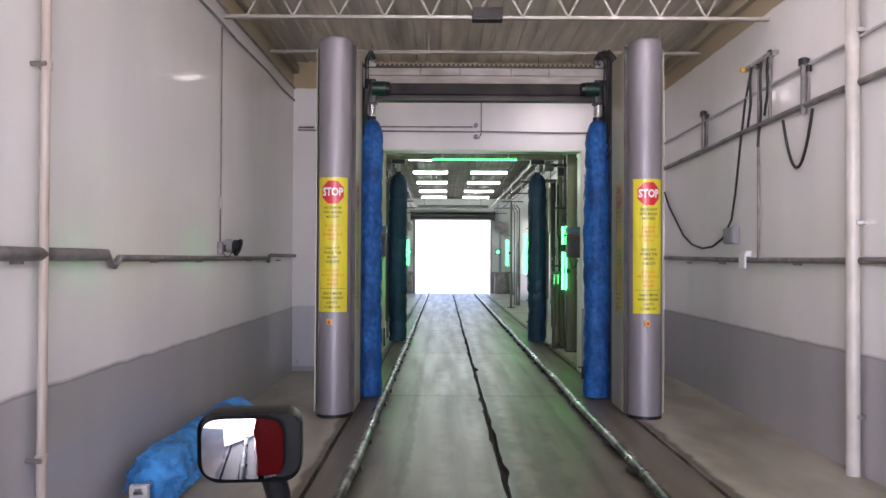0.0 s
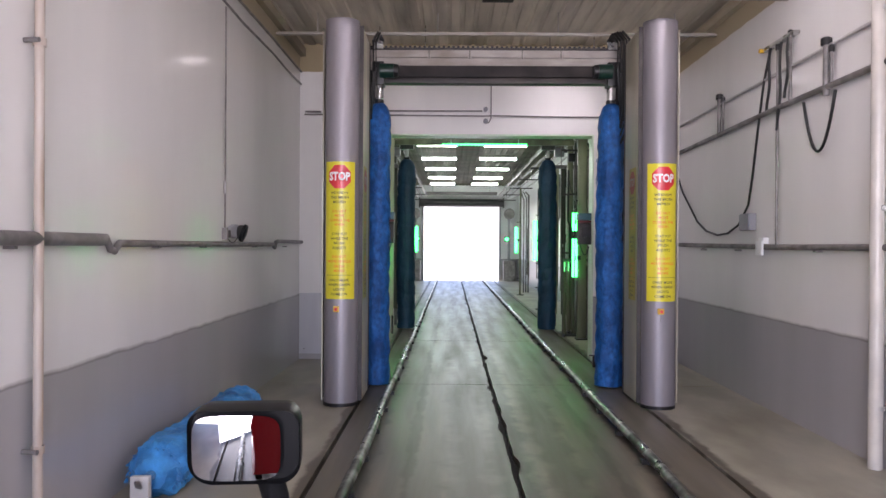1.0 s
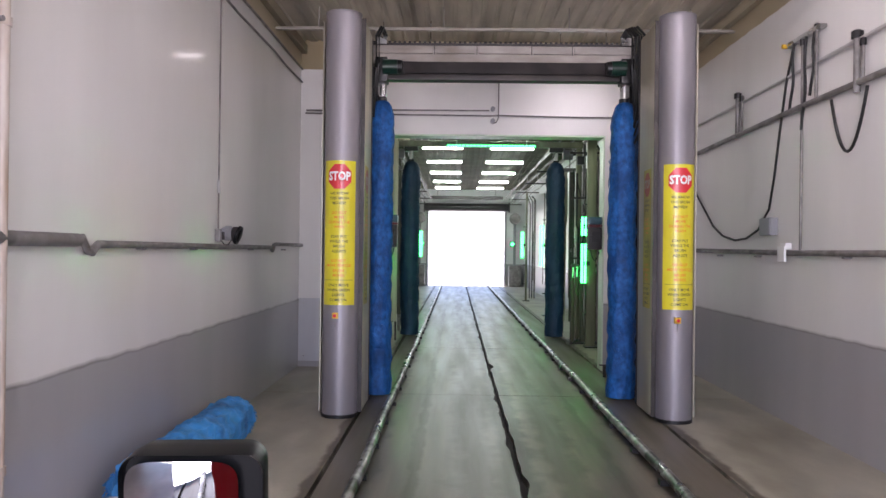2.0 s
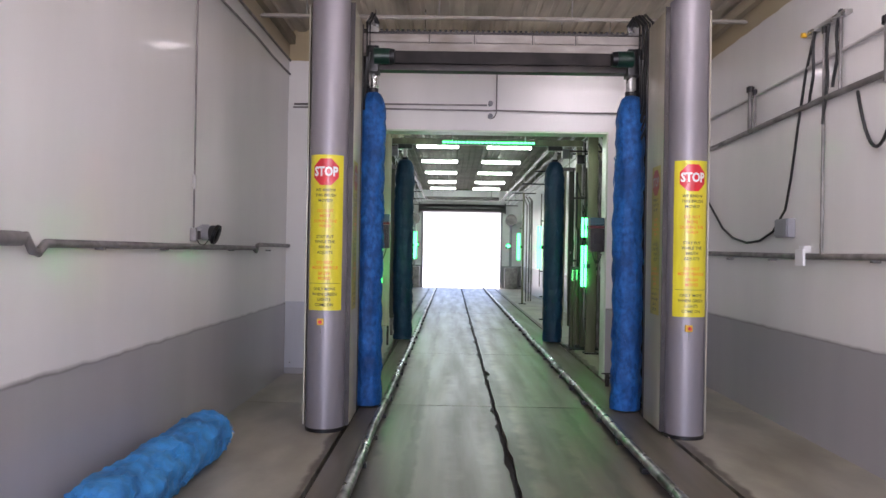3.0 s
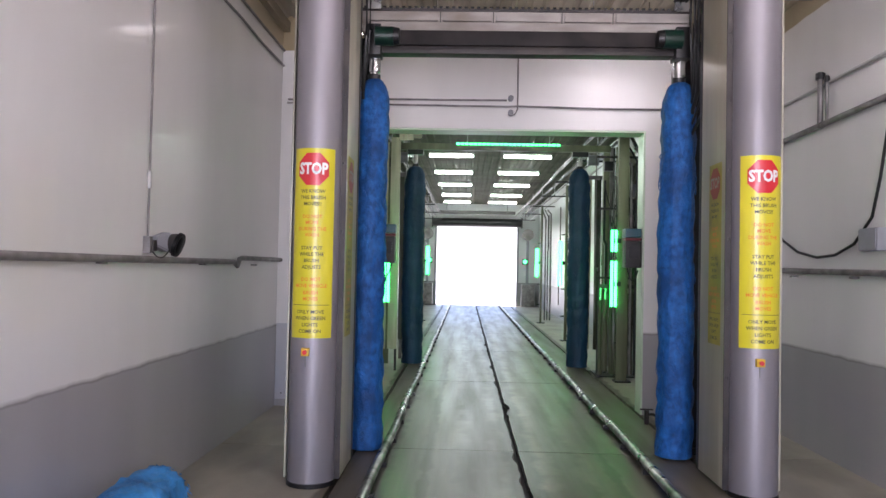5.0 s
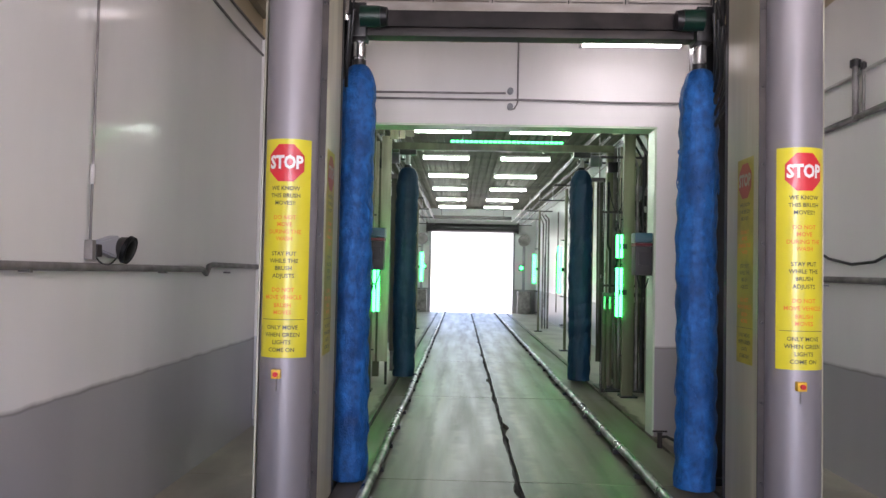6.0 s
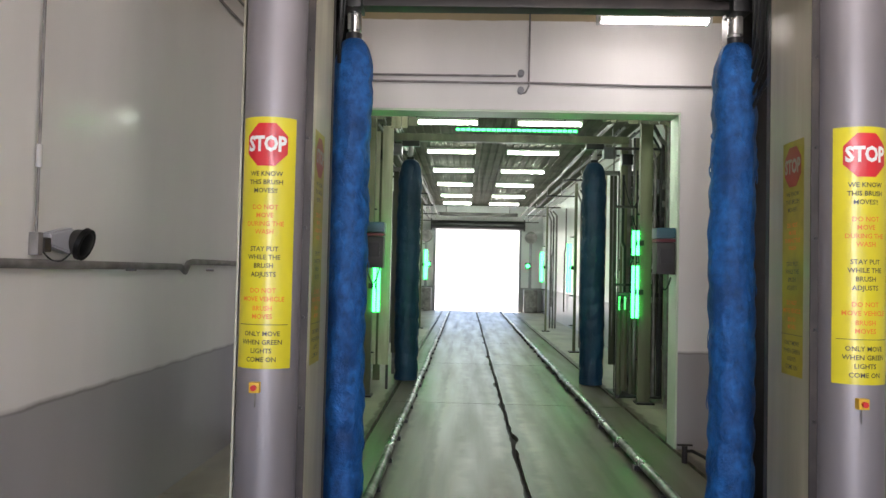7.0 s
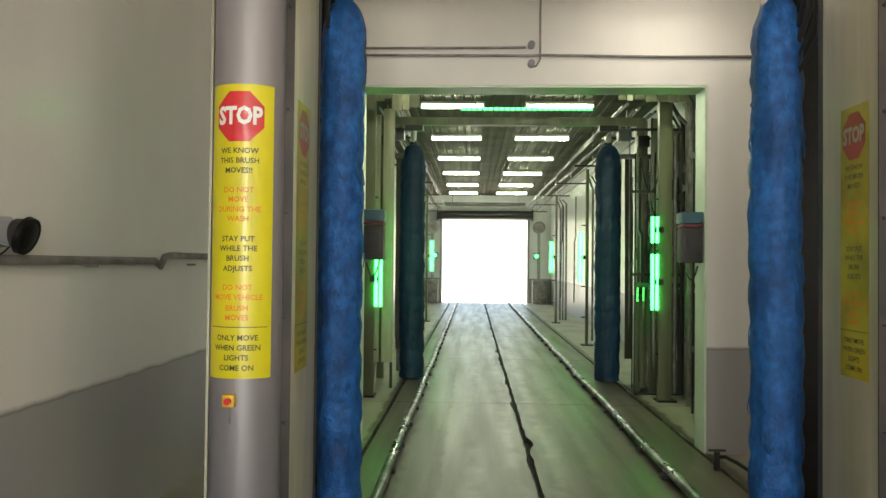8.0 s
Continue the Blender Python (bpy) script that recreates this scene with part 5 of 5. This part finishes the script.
def rounded(x0, x1, z0, z1, rings, r):
    """A rounded rectangle lofted through rings of (y, scale), its outer lower corner cut larger."""
    bm = B()
    loop = []
    for cx, cz, a0, f in ((x1 - r, z1 - r, 0, 1), (x0 + r, z1 - r, 90, 1), (x0 + r * 1.5, z0 + r * 1.5, 180, 1.5), (x1 - r * 1.3, z0 + r * 1.3, 270, 1.3)):
        for k in range(9):
            a = math.radians(a0 + 11.25 * k)
            loop.append((cx + r * f * math.cos(a), cz + r * f * math.sin(a)))
    mx, mz, m = (x0 + x1) / 2, (z0 + z1) / 2, len(loop)
    lofts = [[bm.verts.new(((x - mx) * f + mx, y, (z - mz) * f + mz)) for x, z in loop] for y, f in rings]
    for ra, rb in zip(lofts, lofts[1:]):
        for k in range(m):
            bm.faces.new((ra[k], ra[(k + 1) % m], rb[(k + 1) % m], rb[k]))
    bm.faces.new(lofts[0][::-1])
    bm.faces.new(lofts[-1])
    return bm


def bulged_glass(x0, x1, z0, z1, y, radius):
    """Slightly convex mirror glass with rounded corners."""
    bm = B()
    mx, mz, hx, hz, n = (x0 + x1) / 2, (z0 + z1) / 2, (x1 - x0) / 2, (z1 - z0) / 2, 24
    rim = []
    for k in range(72):
        a = k * math.tau / 72
        c, w = math.cos(a), math.sin(a)
        rim.append((hx * math.copysign(abs(c) ** 0.42, c), hz * math.copysign(abs(w) ** 0.42, w)))
    place = lambda u, v: (mx + u, y + (u * u + v * v) / (2 * radius), mz + v)
    rings = [[bm.verts.new(place(u * f / n, v * f / n)) for u, v in rim] for f in range(n, 0, -1)]
    mid = bm.verts.new(place(0, 0))
    for ra, rb in zip(rings, rings[1:]):
        for k in range(72):
            bm.faces.new((ra[k], ra[(k + 1) % 72], rb[(k + 1) % 72], rb[k]))
    for k in range(72):
        bm.faces.new((rings[-1][k], rings[-1][(k + 1) % 72], mid))
    return bm


head = pose(MX, MY, MZ) @ pose(0, 0, 0, 5.0, 0, 5.2) @ pose(-MX, -MY, -MZ)
for name, bm, material, label in (
        ("housing", rounded(MX - 0.108, MX + 0.118, MZ - 0.077, MZ + 0.077, ((MY + 0.012, 0.95), (MY - 0.004, 0.97), (MY - 0.008, 0.99), (MY, 1.0), (MY + 0.04, 0.99), (MY + 0.08, 0.93), (MY + 0.105, 0.78)), 0.034), M_BLACK_GLOSS, "black rounded housing"),
        ("glass", bulged_glass(MX - 0.098, MX + 0.078, MZ - 0.068, MZ + 0.067, MY - 0.013, 0.9), M_MIRROR, "slightly convex mirror glass")):
    bmesh.ops.transform(bm, matrix=head, verts=bm.verts)
    part(name, bm, material, wm, label)
part("arm", tube(B(), [(MX + 0.04, MY + 0.05, MZ - 0.06), (MX + 0.055, MY + 0.06, MZ - 0.12), (MX + 0.066, MY + 0.07, MZ - 0.3), (MX + 0.07, MY + 0.07, 0.02)], 0.028, 14), M_BLACK_GLOSS, wm, "black arm")
part("arm_foot", cyl(B(), (MX + 0.07, MY + 0.07, 0.0), (MX + 0.07, MY + 0.07, 0.022), 0.09, 0.07, seg=24), M_BLACK_GLOSS, wm)

# Unseen body fragment, added so that the mirror glass shows red.
car_side = thing("car_side", "glossy red car body side added unseen for the mirror to reflect", "car body", (-0.78, -7.35, 0))
section = [(-0.03, 0.22), (-0.005, 0.26), (0.0, 0.45), (-0.012, 0.62), (-0.03, 0.70), (-0.022, 0.78), (0.0, 0.96), (0.03, 1.04), (0.08, 1.07), (0.25, 1.08), (0.25, 0.22)]


def body_panel(ya, yb):
    bm = B()
    ends = [[bm.verts.new((-0.83 + x, y, z)) for x, z in section] for y in (ya, yb)]
    m = len(section)
    for k in range(m):
        bm.faces.new((ends[0][k], ends[0][(k + 1) % m], ends[1][(k + 1) % m], ends[1][k]))
    bm.faces.new(ends[0][::-1])
    bm.faces.new(ends[1])
    return bm


for ya, yb in ((-8.30, -7.385), (-7.375, -6.42)):
    skin = part("door_skin", body_panel(ya, yb), M_CAR_RED, car_side, "red painted door skin")
    part("door_handle", box(B(), -0.885, -0.852, ya + 0.08, ya + 0.26, 0.83, 0.86, bevel=0.008), M_BLACK_GLOSS, skin)
part("sill", box(B(), -0.84, -0.775, -8.30, -6.42, 0.16, 0.215, bevel=0.01), M_BLACK_GLOSS, car_side)
for y in (-8.1, -6.7):
    part("prop", box(B(), -0.83, -0.785, y - 0.03, y + 0.03, 0.0, 0.158), M_DARK, car_side)
